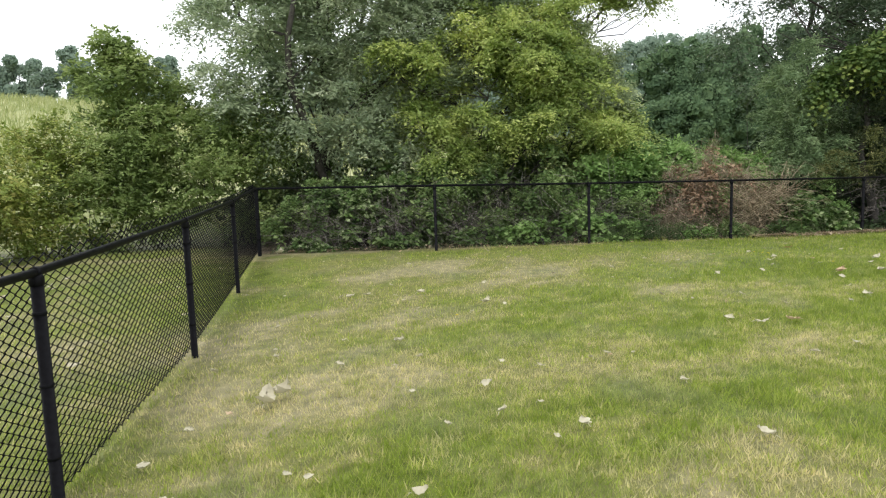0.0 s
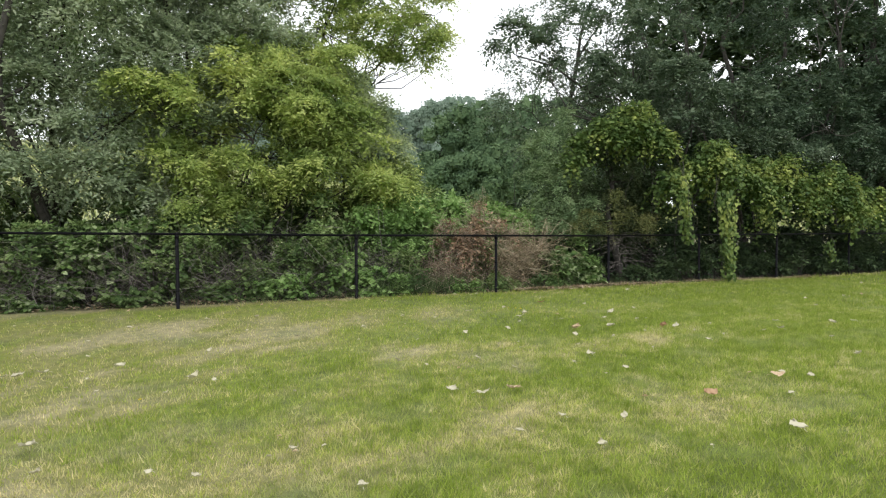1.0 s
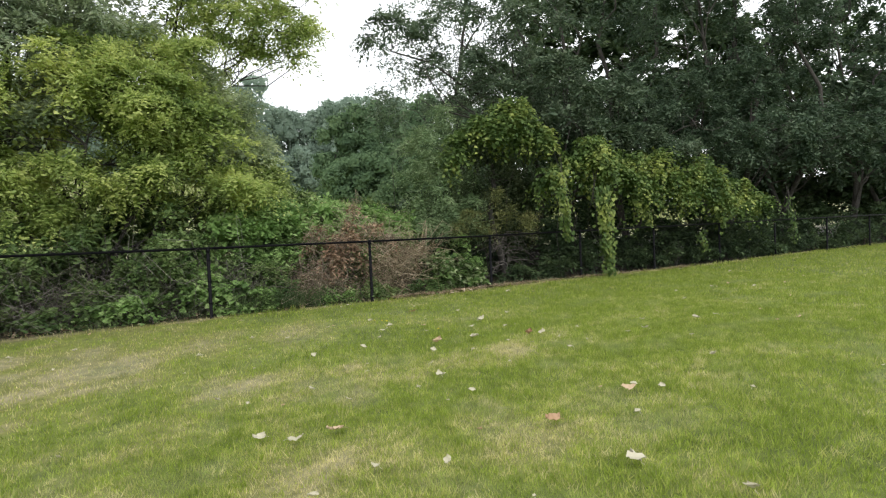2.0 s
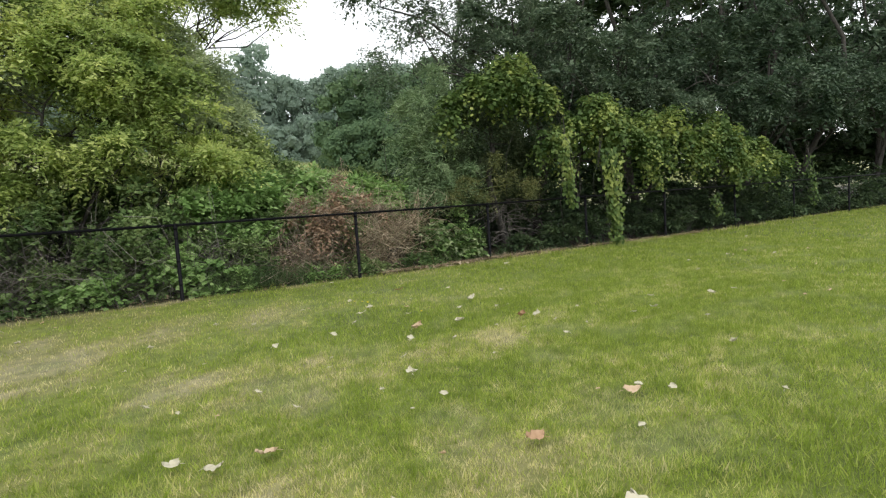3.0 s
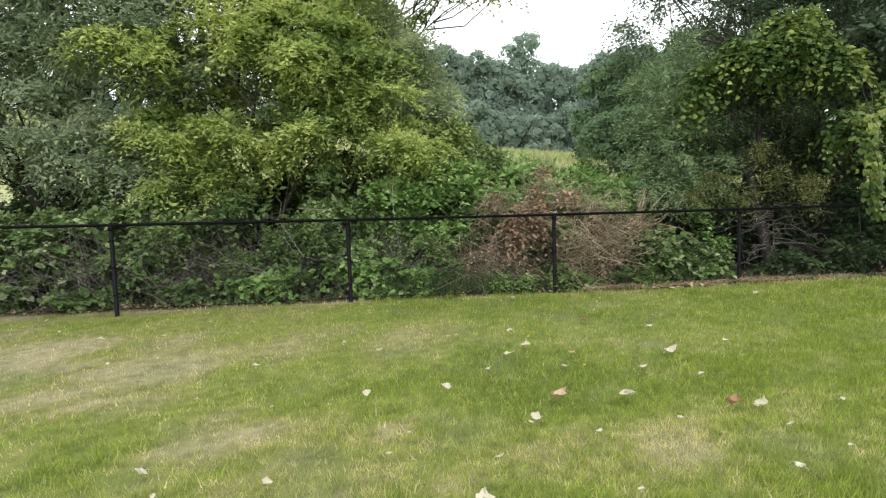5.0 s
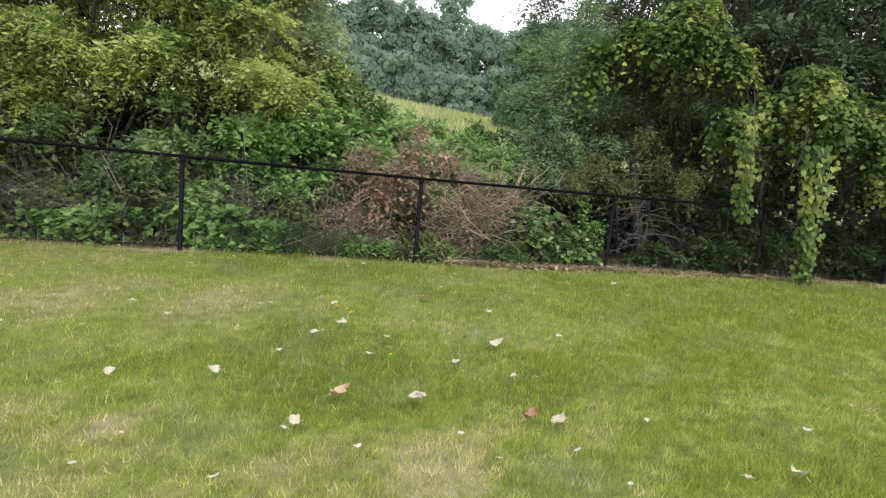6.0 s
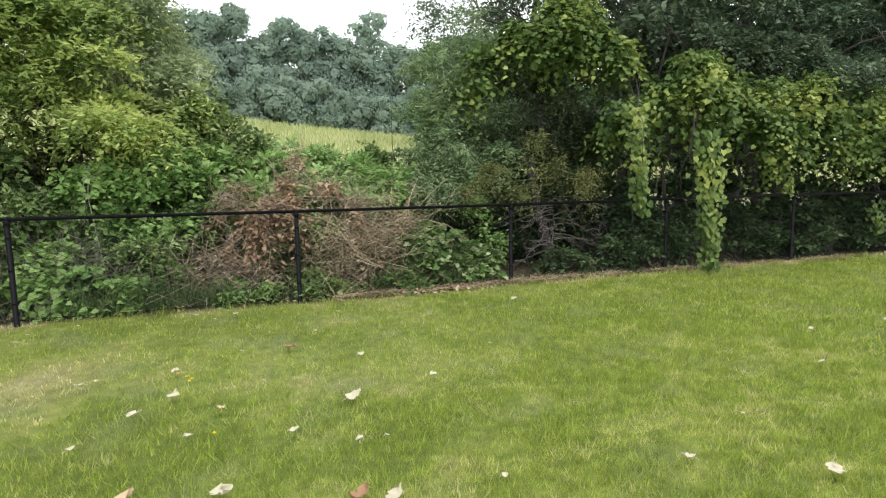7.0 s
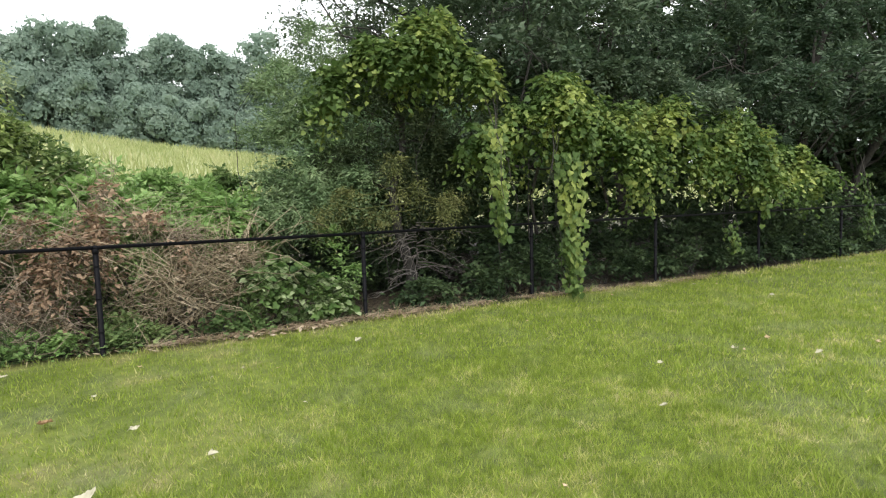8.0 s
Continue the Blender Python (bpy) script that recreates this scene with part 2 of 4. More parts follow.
# Pale and bluish: the haze of distance is put into the leaf colour.
LEAF_FAR_HAZE = leaf_material("far_hazed_foliage", (0.20, 0.275, 0.215), (0.265, 0.35, 0.275), (0.35, 0.43, 0.345), translucent=0.45, drift=0.6, gloss=0.03, patch=0.3)
LEAF_PALE = leaf_material("pale_green_leaf", (0.19, 0.255, 0.13), (0.38, 0.455, 0.25), (0.66, 0.71, 0.44), translucent=0.52, patch=1.2)
LEAF_BUSH = leaf_material("bush_leaf", (0.10, 0.16, 0.05), (0.235, 0.315, 0.10), (0.45, 0.52, 0.21), translucent=0.4, patch=1.3)
LEAF_COPSE = leaf_material("copse_foliage", (0.085, 0.145, 0.08), (0.13, 0.205, 0.105), (0.20, 0.285, 0.14), translucent=0.35, drift=0.6, gloss=0.05, patch=0.4)
LEAF_JUNIPER = leaf_material("juniper_needle", (0.0896, 0.157, 0.0728), (0.207, 0.297, 0.14), (0.358, 0.448, 0.235), translucent=0.25)
LEAF_CORN = leaf_material("corn_blade", (0.21, 0.26, 0.09), (0.36, 0.40, 0.17), (0.56, 0.54, 0.31), drift=0.7, patch=0.25)
DEAD_VINE = leaf_material("dead_tan_vine", (0.16, 0.125, 0.08), (0.40, 0.325, 0.215), (0.62, 0.53, 0.38), translucent=0.02, rough=0.9, drift=0.5, patch=5)
LITTER = leaf_material("leaf_litter", (0.16, 0.115, 0.07), (0.38, 0.29, 0.19), (0.6, 0.5, 0.37), translucent=0.1, rough=0.8)
PALE_LEAF = leaf_material("fallen_pale_leaf", (0.46, 0.42, 0.30), (0.57, 0.53, 0.40), (0.68, 0.64, 0.53), translucent=0.15, rough=0.6, drift=0.4, patch=3)
TAN_LEAF = leaf_material("fallen_tan_leaf", (0.5, 0.36, 0.22), (0.62, 0.47, 0.33), (0.7, 0.57, 0.42), translucent=0.15, rough=0.7)
RUST_LEAF = leaf_material("fallen_rust_leaf", (0.32, 0.19, 0.11), (0.42, 0.26, 0.15), (0.5, 0.34, 0.22), translucent=0.15, rough=0.7)
BARK = plain_material("bark", (0.028, 0.025, 0.022), (0.085, 0.076, 0.066), 14, 0.9, 0.8)
DEAD_WOOD = leaf_material("dead_grey_wood", (0.07, 0.06, 0.055), (0.16, 0.14, 0.125), (0.34, 0.31, 0.28), translucent=0.02, rough=0.9, drift=0.3)
DEAD_TWIG = leaf_material("dead_brown_twig", (0.13, 0.10, 0.075), (0.33, 0.265, 0.195), (0.56, 0.47, 0.36), translucent=0.02, rough=0.9, drift=0.5, patch=5)
BLACK_VINYL = plain_material("black_vinyl_coating", (0.004, 0.004, 0.005), (0.010, 0.010, 0.012), 40, 0.44, 0.05)
BLACK_VINYL.node_tree.nodes["Principled BSDF"].inputs["Specular IOR Level"].default_value = 0.07


def grass_material(name, blade):
    """Lawn: green to straw by the dryness stored on the mesh, with fine variation."""
    m, n, l, b = shader(name)
    at = n.new("ShaderNodeAttribute")
    at.attribute_name = "dry"
    geo = n.new("ShaderNodeNewGeometry")
    fine = tex(n, l, 38.0 if not blade else 9.0, 6, 0.7)
    add = n.new("ShaderNodeMath")
    add.operation = "MULTIPLY_ADD"
    add.inputs[1].default_value = 0.95 if blade else 0.9
    if blade:
        l.new(geo.outputs["Random Per Island"], add.inputs[0])
    else:
        l.new(fine.outputs[0], add.inputs[0])
    l.new(at.outputs["Fac"], add.inputs[2])
    sub = n.new("ShaderNodeMath")
    sub.operation = "SUBTRACT"
    sub.inputs[1].default_value = 0.45 if blade else 0.43
    l.new(add.outputs[0], sub.inputs[0])
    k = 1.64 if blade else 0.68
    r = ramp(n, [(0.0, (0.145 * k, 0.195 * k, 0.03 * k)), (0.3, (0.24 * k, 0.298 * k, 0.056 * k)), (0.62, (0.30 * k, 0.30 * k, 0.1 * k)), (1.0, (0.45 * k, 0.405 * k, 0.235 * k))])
    l.new(sub.outputs[0], r.inputs[0])
    # dull grey-green areas, and tufts that grow paler or darker
    for scale, stops, kind in ((1.3, ((0.52, (0, 0, 0)), (0.72, (0.6, 0.6, 0.6))), "MIX"), (9.0, ((0.3, (0.7, 0.73, 0.68)), (0.7, (1.24, 1.21, 1.24))), "MULTIPLY")):
        tx = tex(n, l, scale, 3)
        tone = ramp(n, stops)
        l.new(tx.outputs[0], tone.inputs[0])
        mx = n.new("ShaderNodeMix")
        mx.data_type, mx.blend_type = "RGBA", kind
        l.new(r.outputs[0] if kind == "MIX" else last, mx.inputs[6])
        if kind == "MIX":
            l.new(tone.outputs[0], mx.inputs[0])
            mx.inputs[7].default_value = (0.22 * k, 0.25 * k, 0.11 * k, 1)
        else:
            mx.inputs[0].default_value = 1.0
            l.new(tone.outputs[0], mx.inputs[7])
        last = mx.outputs[2]
    l.new(last, b.inputs["Base Color"])
    b.inputs["Roughness"].default_value = 0.6
    b.inputs["Specular IOR Level"].default_value = 0.25
    if blade:
        tr = n.new("ShaderNodeBsdfTranslucent")
        l.new(last, tr.inputs["Color"])
        mx = n.new("ShaderNodeMixShader")
        mx.inputs[0].default_value = 0.5
        l.new(b.outputs[0], mx.inputs[1])
        l.new(tr.outputs[0], mx.inputs[2])
        l.new(mx.outputs[0], n["Material Output"].inputs[0])
        return m
    # soil and litter under the hedge, field beyond, by stored masks
    for mask, dark, light, scale in (("soil", (0.03, 0.023, 0.017), (0.13, 0.10, 0.07), 16), ("field", (0.25, 0.29, 0.11), (0.45, 0.45, 0.22), 0.9)):
        am = n.new("ShaderNodeAttribute")
        am.attribute_name = mask
        tx = tex(n, l, scale, 6)
        rr = ramp(n, [(0.3, dark), (0.7, light)])
        l.new(tx.outputs[0], rr.inputs[0])
        mx = n.new("ShaderNodeMix")
        mx.data_type = "RGBA"
        l.new(am.outputs["Fac"], mx.inputs[0])
        l.new(b.inputs["Base Color"].links[0].from_socket, mx.inputs[6])
        l.new(rr.outputs[0], mx.inputs[7])
        l.new(mx.outputs[2], b.inputs["Base Color"])
    bp = n.new("ShaderNodeBump")
    bp.inputs["Strength"].default_value, bp.inputs["Distance"].default_value = 0.7, 0.03
    l.new(fine.outputs[0], bp.inputs["Height"])
    l.new(bp.outputs[0], b.inputs["Normal"])
    return m


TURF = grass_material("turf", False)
BLADE = grass_material("grass_blade", True)


def store(me, name, values):
    a = me.attributes.new(name, "FLOAT", "POINT")
    a.data.foreach_set("value", np.asarray(values, np.float32))


# ---- ground ----
def build_ground():
    far = np.cumsum(np.geomspace(0.5, 160, 34))
    xs = np.concatenate([-9 - far[::-1], np.arange(-9, 34, 0.3), 34 + far])
    ys = np.concatenate([-16 - far[::-1], np.arange(-16, 4, 0.3), np.arange(4, 90, 1.5), 90 + far])
    X, Y = np.meshgrid(xs, ys, indexing="ij")
    x, y = X.ravel(), Y.ravel()
    z = ground_z(x, y) + 0.018 * (noise2(x, y, 0.9, 21) - 0.5) + 0.05 * (noise2(x, y, 3.5, 22) - 0.5) * (y > -30)
    nx, ny = len(xs), len(ys)
    i, j = np.meshgrid(np.arange(nx - 1), np.arange(ny - 1), indexing="ij")
    a = (i * ny + j).ravel()
    f = np.concatenate([np.stack([a, a + ny, a + ny + 1], 1), np.stack([a, a + ny + 1, a + 1], 1)])
    s = Soup()
    s.add(np.stack([x, y, z], 1), f)
    me = s.mesh("ground", True)
    store(me, "dry", dryness(x, y))
    edge = 0.35 * (noise2(x, y, 0.5, 31) - 0.5)
    store(me, "soil", sstep(-0.1, 0.25, y + edge) * sstep(-1.6, -0.8, x + edge))
    store(me, "field", sstep(8, 12, y))
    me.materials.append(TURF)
    tagged(new("ground", me), "mown lawn with dry straw patches, hedge soil and rising field", "ground", kind="structure")


build_ground()


def build_grass():
    """Blades of the mown lawn, thicker where it lies nearest to the walk."""
    s, dry = Soup(), []
    ax, ay, bx, by = 1.5, -9.6, 12.0, -5.2
    for count, x0, x1, y0, y1, h, w, near, fade in ((600000, -0.2, 13.5, -10.4, -2.4, 0.042, 0.0024, 0.0, 3.6), (290000, -4.6, 19.0, -10.4, 0.15, 0.048, 0.005, 0.0, 9.0), (90000, 10.0, 33.0, -10.0, 0.1, 0.06, 0.0085, 0.0, 60.0)):
        x, y = rng.uniform(x0, x1, count), rng.uniform(y0, y1, count)
        off = np.abs((x - ax) * (by - ay) - (y - ay) * (bx - ax)) / math.hypot(bx - ax, by - ay)
        keep = rng.random(count) > np.clip(off / fade, 0, 1) ** 1.5
        keep &= rng.random(count) < sstep(x0, x0 + 5, x) + (x0 < 5)
        keep &= noise2(x, y, 0.06, 41) > 0.2
        keep &= (y < 0.05 + 0.2 * (noise2(x, y, 0.4, 42) - 0.5)) | (x < -0.4)
        x, y = x[keep], y[keep]
        m = len(x)
        z = ground_z(x, y) + 0.018 * (noise2(x, y, 0.9, 21) - 0.5) + 0.05 * (noise2(x, y, 3.5, 22) - 0.5) - 0.005
        d = dryness(x, y)
        hh = h * (0.55 + 0.75 * rng.random(m)) * (0.45 + 1.1 * noise2(x, y, 0.2, 43)) * (1.15 - 0.45 * d)
        hh *= 1 + 0.6 * np.exp(-((y + 0.02) / 0.12) ** 2)
        a = rng.uniform(0, 2 * math.pi, m)
        lean = rng.normal(size=(m, 2)) * 0.42
        base = np.stack([x, y, z], 1)
        side = np.stack([np.cos(a), np.sin(a), np.zeros(m)], 1) * (w * (0.7 + 0.6 * rng.random(m)))[:, None]
        tip = base + np.stack([lean[:, 0] * hh, lean[:, 1] * hh, hh], 1)
        s.add(np.stack([base - side, base + side, tip], 1).reshape(-1, 3), np.arange(3 * m).reshape(-1, 3))
        dry.append(np.repeat(d, 3))
    me = s.mesh("lawn_grass")
    store(me, "dry", np.concatenate(dry))
    me.materials.append(BLADE)
    tagged(new("lawn_grass", me), "short mown grass blades, green mixed with straw", "grass", kind="stuff")


build_grass()


# ---- fences ----
POST_R, RAIL_R, HIGH = 0.029, 0.021, 1.2


def round_post(s, x, y, z0, z1, r):
    zs = [z0 - 0.3, z1]
    s.tube([(x, y, z) for z in zs], r, 16)


def loop_cap(s, x, y, z, r, along):
    """Cap that slips over the post and carries the rail through an eye."""
    s.tube([(x, y, z - 0.055), (x, y, z - 0.052), (x, y, z - 0.01), (x, y, z + 0.004)], [r, r + 0.005, r + 0.005, r * 0.75], 16)
    a = np.array([along[0], along[1], 0.0]) * 0.022
    c = np.array([x, y, z + 0.012])
    s.tube([c - a, c - a * 0.98, c + a * 0.98, c + a], [RAIL_R, RAIL_R + 0.006, RAIL_R + 0.006, RAIL_R], 14)


def link_panel(s, p, q, zp, zq, r, step=0.0485, rows=47):
    """Woven wire between two posts: zigzag wires hooked into their neighbours, with the knuckles standing above the rail."""
    p, q = np.array(p, float), np.array(q, float)
    span = np.linalg.norm(q - p)
    e = (q - p) / span
    nrm = np.array([-e[1], e[0]])
    wires = int(span / step)
    half = step / 2 + 0.002
    for k in range(wires):
        u = (k + 0.5) * span / wires
        low = zp + (zq - zp) * u / span
        zz = low + 0.03 + np.arange(rows + 1) * (HIGH + 0.035) / rows
        zig = np.where((np.arange(rows + 1) + k) % 2 == 0, -half, half)
        deep = np.where((np.arange(rows + 1) + k) % 2 == 0, 0.0025, -0.0025)
        uu = u + zig
        pts = np.stack([p[0] + e[0] * uu + nrm[0] * (deep + r_off), p[1] + e[1] * uu + nrm[1] * (deep + r_off), zz], 1)
        s.tube(pts, r, 3, cap=False)


r_off = 0.030


def build_fence(name, posts, heavy, wire_r, label):
    """posts: (x, y, ground) in order. Each post, cap, length of rail, wire panel and tie is a part."""
    base = posts[0]
    root = thing(name, base, label, "fence", "yard fence")
    for i, (x, y, z) in enumerate(posts):
        r = POST_R + (0.008 if i in heavy else 0)
        nx_ = posts[min(i + 1, len(posts) - 1)]
        pv = posts[max(i - 1, 0)]
        e = unit(np.array([nx_[0] - pv[0], nx_[1] - pv[1]]))
        s = Soup()
        round_post(s, x, y, z, z + HIGH - 0.03, r)
        po = part("post", s, BLACK_VINYL, root, smooth=True)
        s = Soup()
        loop_cap(s, x, y, z + HIGH - 0.02, r, e)
        part("post_cap", s, BLACK_VINYL, po, smooth=True)
        for h in (0.25, 0.62, 0.98):
            s = Soup()
            s.tube([(x, y, z + h), (x, y, z + h + 0.004), (x, y, z + h + 0.016), (x, y, z + h + 0.02)], [r, r + 0.004, r + 0.004, r], 12)
            part("tie_band", s, BLACK_VINYL, po, smooth=True)
        if i + 1 == len(posts):
            continue
        x2, y2, z2 = posts[i + 1]
        s = Soup()
        s.tube([(x, y, z + HIGH - 0.008), (x2, y2, z2 + HIGH - 0.008)], RAIL_R, 14)
        part("top_rail", s, BLACK_VINYL, root, smooth=True)
        s = Soup()
        far_bay = x > 20 or y < -12
        link_panel(s, (x, y), (x2, y2), z, z2, wire_r * (1.6 if far_bay else 1), 0.097 if far_bay else 0.0485, 24 if far_bay else 47)
        part("wire_mesh", s, BLACK_VINYL, root)
        s = Soup()
        off = np.array([-(y2 - y), x2 - x]) / math.hypot(x2 - x, y2 - y) * r_off
        s.tube([(x + off[0], y + off[1], z + 0.06), ((x + x2) / 2 + off[0], (y + y2) / 2 + off[1], (z + z2) / 2 + 0.05), (x2 + off[0], y2 + off[1], z2 + 0.06)], 0.003, 5)
        part("tension_wire", s, BLACK_VINYL, root)


BACK_POSTS = [(-0.33, -0.12, 0.13), (2.94, -0.33, 0.085), (6.04, -0.1, 0.035), (9.15, 0.0, 0.0), (12.4, 0.24, -0.03), (15.4, 0.24, -0.035),
              (18.3, 0.14, -0.04), (21.45, 0.06, -0.05), (24.7, 0.0, -0.05), (27.8, -0.3, -0.05), (30.9, -0.5, -0.06), (34.0, -0.7, -0.07), (37.1, -0.9, -0.08), (40.2, -1.1, -0.09), (43.3, -1.3, -0.09)]
SIDE_POSTS = [(0.4, -14.5, -0.28), (0.2, -11.5, -0.28), (0.0, -8.48, -0.28), (0.022, -6.02, -0.158), (-0.187, -2.95, -0.048), (-0.325, -0.19, 0.135)]
build_fence("chain_link_fence", BACK_POSTS, (0,), 0.0025, "black vinyl coated chain-link fence along the hedge")
build_fence("chain_link_fence", SIDE_POSTS, (), 0.0049, "black vinyl coated chain-link fence across the lawn")


# ---- trees and shrubs ----
def build_tree(name, at, stems, blobs, count, material, label, per=12, twig=0.42, length=0.10, width=0.042, gap=0.32, seed=0, droop=0.5, trunk_r=0.12, broad=False, fill=0.2, category="tree", rough=0.35, shell=0.6, clump=0.32, tuft=34, flat=0.5):
    """A tapered trunk or several, limbs to every mass of the crown, twigs, and a crown of single leaves."""
    reseed(1000 + seed)
    at = (at[0], at[1], float(ground_z(at[0], at[1])))
    root = thing(name, at, label, category)
    blobs = np.asarray(blobs, float)
    tops = blobs[:, :3]
    for k in range(stems):
        s = Soup()
        foot = np.array(at) + np.array([rng.normal() * 0.25 * (stems > 1), rng.normal() * 0.2 * (stems > 1), -0.1])
        mine = tops[k::stems]
        head = mine[np.argmax(mine[:, 2] - 0.9 * np.abs(mine[:, 0] - at[0]))]
        line = bent(foot, head, 9, 0.35)
        r = np.linspace(trunk_r, trunk_r * 0.28, 9)
        r[0] *= 1.35
        s.tube(line, r, 9)
        tr = part("trunk", s, BARK, root, smooth=True)
        for c in mine:
            i0 = int(np.clip(8 * (c[2] - at[2]) / max(head[2] - at[2], 0.5) * 0.78, 1, 7))
            s = Soup()
            limb = bent(line[i0], c, 7, 0.4)
            s.tube(limb, np.linspace(trunk_r * 0.32, 0.008, 7), 6)
            b = blobs[np.argmin(np.abs(tops - c).sum(1))]
            for q in range(7):
                end = b[:3] + unit(rng.normal(size=3)) * b[3:6] * 0.85
                a = limb[rng.integers(2, 7)]
                s.tube(bent(a, end, 5, 0.4), np.linspace(0.016, 0.004, 5), 4)
            part("limb", s, BARK, tr, smooth=True)
    s = Soup()
    p, d = twigs_in(blobs, count, shell, gap, seed, rough=rough, clump=clump, tuft=tuft, flat=flat)
    spray(s, p, d, per, twig, length, width, droop, broad)
    if fill > 0:
        p, d = twigs_in(blobs * np.array([1, 1, 1, 0.72, 0.72, 0.72]), int(count * fill), 0.3, gap, seed + 5)
        spray(s, p, d, max(per // 2, 5), twig, length * 1.25, width * 1.5, droop, broad)
    part("crown", s, material, root)
    return root


def build_shrub(name, at, blobs, count, material, label, per=10, twig=0.3, length=0.085, width=0.045, gap=0.3, seed=0, droop=0.4, broad=False, stems=9, wood=None, fill=0.25, rough=0.35, category="shrub", shell=0.55, tuft=24):
    """Thin stems fanning out of the ground and leaves along the twigs."""
    reseed(1000 + seed)
    at = (at[0], at[1], float(ground_z(at[0], at[1])))
    root = thing(name, at, label, category)
    blobs = np.asarray(blobs, float)
    for k in range(stems):
        s = Soup()
        b = blobs[k % len(blobs)]
        foot = np.array([b[0] * 0.7 + at[0] * 0.3, b[1] * 0.7 + at[1] * 0.3, 0]) + np.append(rng.normal(size=2) * 0.16, 0)
        foot[2] = ground_z(foot[0], foot[1]) - 0.05
        end = b[:3] + unit(rng.normal(size=3) + np.array([0, 0, 0.8])) * b[3:6] * 0.8
        s.tube(bent(foot, end, 6, 0.3), np.linspace(0.012, 0.004, 6), 5)
        part("stem", s, wood or BARK, root, smooth=True)
    s = Soup()
    p, d = twigs_in(blobs, count, shell, gap, seed, grain=0.5, rough=rough, tuft=tuft)
    spray(s, p, d, per, twig, length, width, droop, broad)
    if fill > 0:
        p, d = twigs_in(blobs * np.array([1, 1, 1, 0.75, 0.75, 0.75]), int(count * fill), 0.25, 0.2, seed + 5)
        spray(s, p, d, max(per // 2, 5), twig, length * 1.2, width * 1.5, droop, broad)
    part("foliage", s, material, root)
    return root


# grey-green trees behind the corner of the yard
build_tree("tree", (1.0, 3.4), 3, [(-0.6, 3.0, 4.6, 1.6, 1.4, 1.4), (1.4, 3.1, 5.2, 1.8, 1.5, 1.6), (0.4, 2.5, 3.3, 1.4, 1.1, 0.9), (2.3, 2.6, 3.7, 1.4, 1.1, 1.1), (-0.9, 3.3, 6.1, 1.4, 1.3, 1.2), (0.8, 3.2, 7.2, 1.9, 1.5, 1.4), (-0.2, 3.2, 8.3, 1.6, 1.3, 1.2), (2.6, 3.3, 7.4, 1.8, 1.4, 1.3), (1.6, 2.4, 2.6, 1.0, 0.8, 0.5), (-0.6, 2.5, 2.9, 0.9, 0.8, 0.6), (0.5, 2.2, 2.2, 0.8, 0.6, 0.4), (2.6, 2.4, 2.3, 0.8, 0.7, 0.4), (3.3, 2.6, 4.9, 0.9, 0.8, 0.8)],
           7000, LEAF_GREY, "tall grey-green broadleaf tree behind the fence", seed=1, per=14, length=0.1, width=0.04, gap=0.18, twig=0.48)
build_tree("tree", (3.9, 4.0), 3, [(3.6, 3.6, 4.9, 1.7, 1.5, 1.5), (4.9, 3.8, 6.4, 1.8, 1.5, 1.5), (3.2, 3.4, 6.9, 1.7, 1.5, 1.4), (3.9, 3.0, 3.5, 1.2, 1.0, 0.8), (4.6, 3.8, 8.2, 1.8, 1.4, 1.2)],
           3800, LEAF_GREY, "tall grey-green tree with arching boughs", seed=2, per=14, length=0.1, width=0.038, gap=0.24, twig=0.48)
build_tree("tree", (2.0, 7.4), 2, [(0.2, 7.2, 6.0, 2.0, 1.2, 1.5), (2.4, 7.4, 6.6, 2.2, 1.2, 1.7), (4.8, 7.4, 6.2, 2.0, 1.2, 1.5), (1.0, 7.4, 8.6, 2.4, 1.2, 1.5), (4.2, 7.4, 9.0, 2.4, 1.2, 1.5), (3.6, 7.4, 4.6, 1.6, 1.0, 0.8), (1.4, 7.3, 4.4, 1.6, 1.0, 0.8), (5.8, 7.4, 4.6, 1.4, 1.0, 0.8)],
           1500, LEAF_MID, "broad green tree standing behind the hedge", seed=7, per=9, length=0.2, width=0.1, gap=0.22, twig=0.6, fill=0.25)
# green tree with boughs that overhang the gap
build_tree("tree", (6.6, 4.4), 2, [(6.0, 4.0, 5.0, 1.4, 1.1, 1.2), (6.9, 3.9, 5.0, 0.6, 0.6, 0.4), (6.4, 4.0, 6.5, 1.5, 1.2, 1.3), (7.8, 3.6, 6.6, 0.9, 0.8, 0.8), (8.7, 3.4, 6.3, 0.8, 0.6, 0.5), (6.7, 3.9, 7.9, 1.5, 1.1, 1.0), (9.2, 3.3, 6.9, 0.6, 0.5, 0.45), (8.3, 3.6, 6.2, 0.7, 0.5, 0.35), (8.0, 3.6, 5.45, 0.6, 0.5, 0.25), (7.0, 3.8, 5.8, 0.9, 0.8, 0.6), (9.3, 3.4, 6.1, 0.5, 0.5, 0.35), (8.9, 3.5, 7.6, 1.0, 0.7, 0.6)],
           3500, LEAF_YELLOW, "green tree with long boughs overhanging the gap", seed=6, length=0.095, width=0.04, gap=0.25, trunk_r=0.055, fill=0.15, flat=0.36)
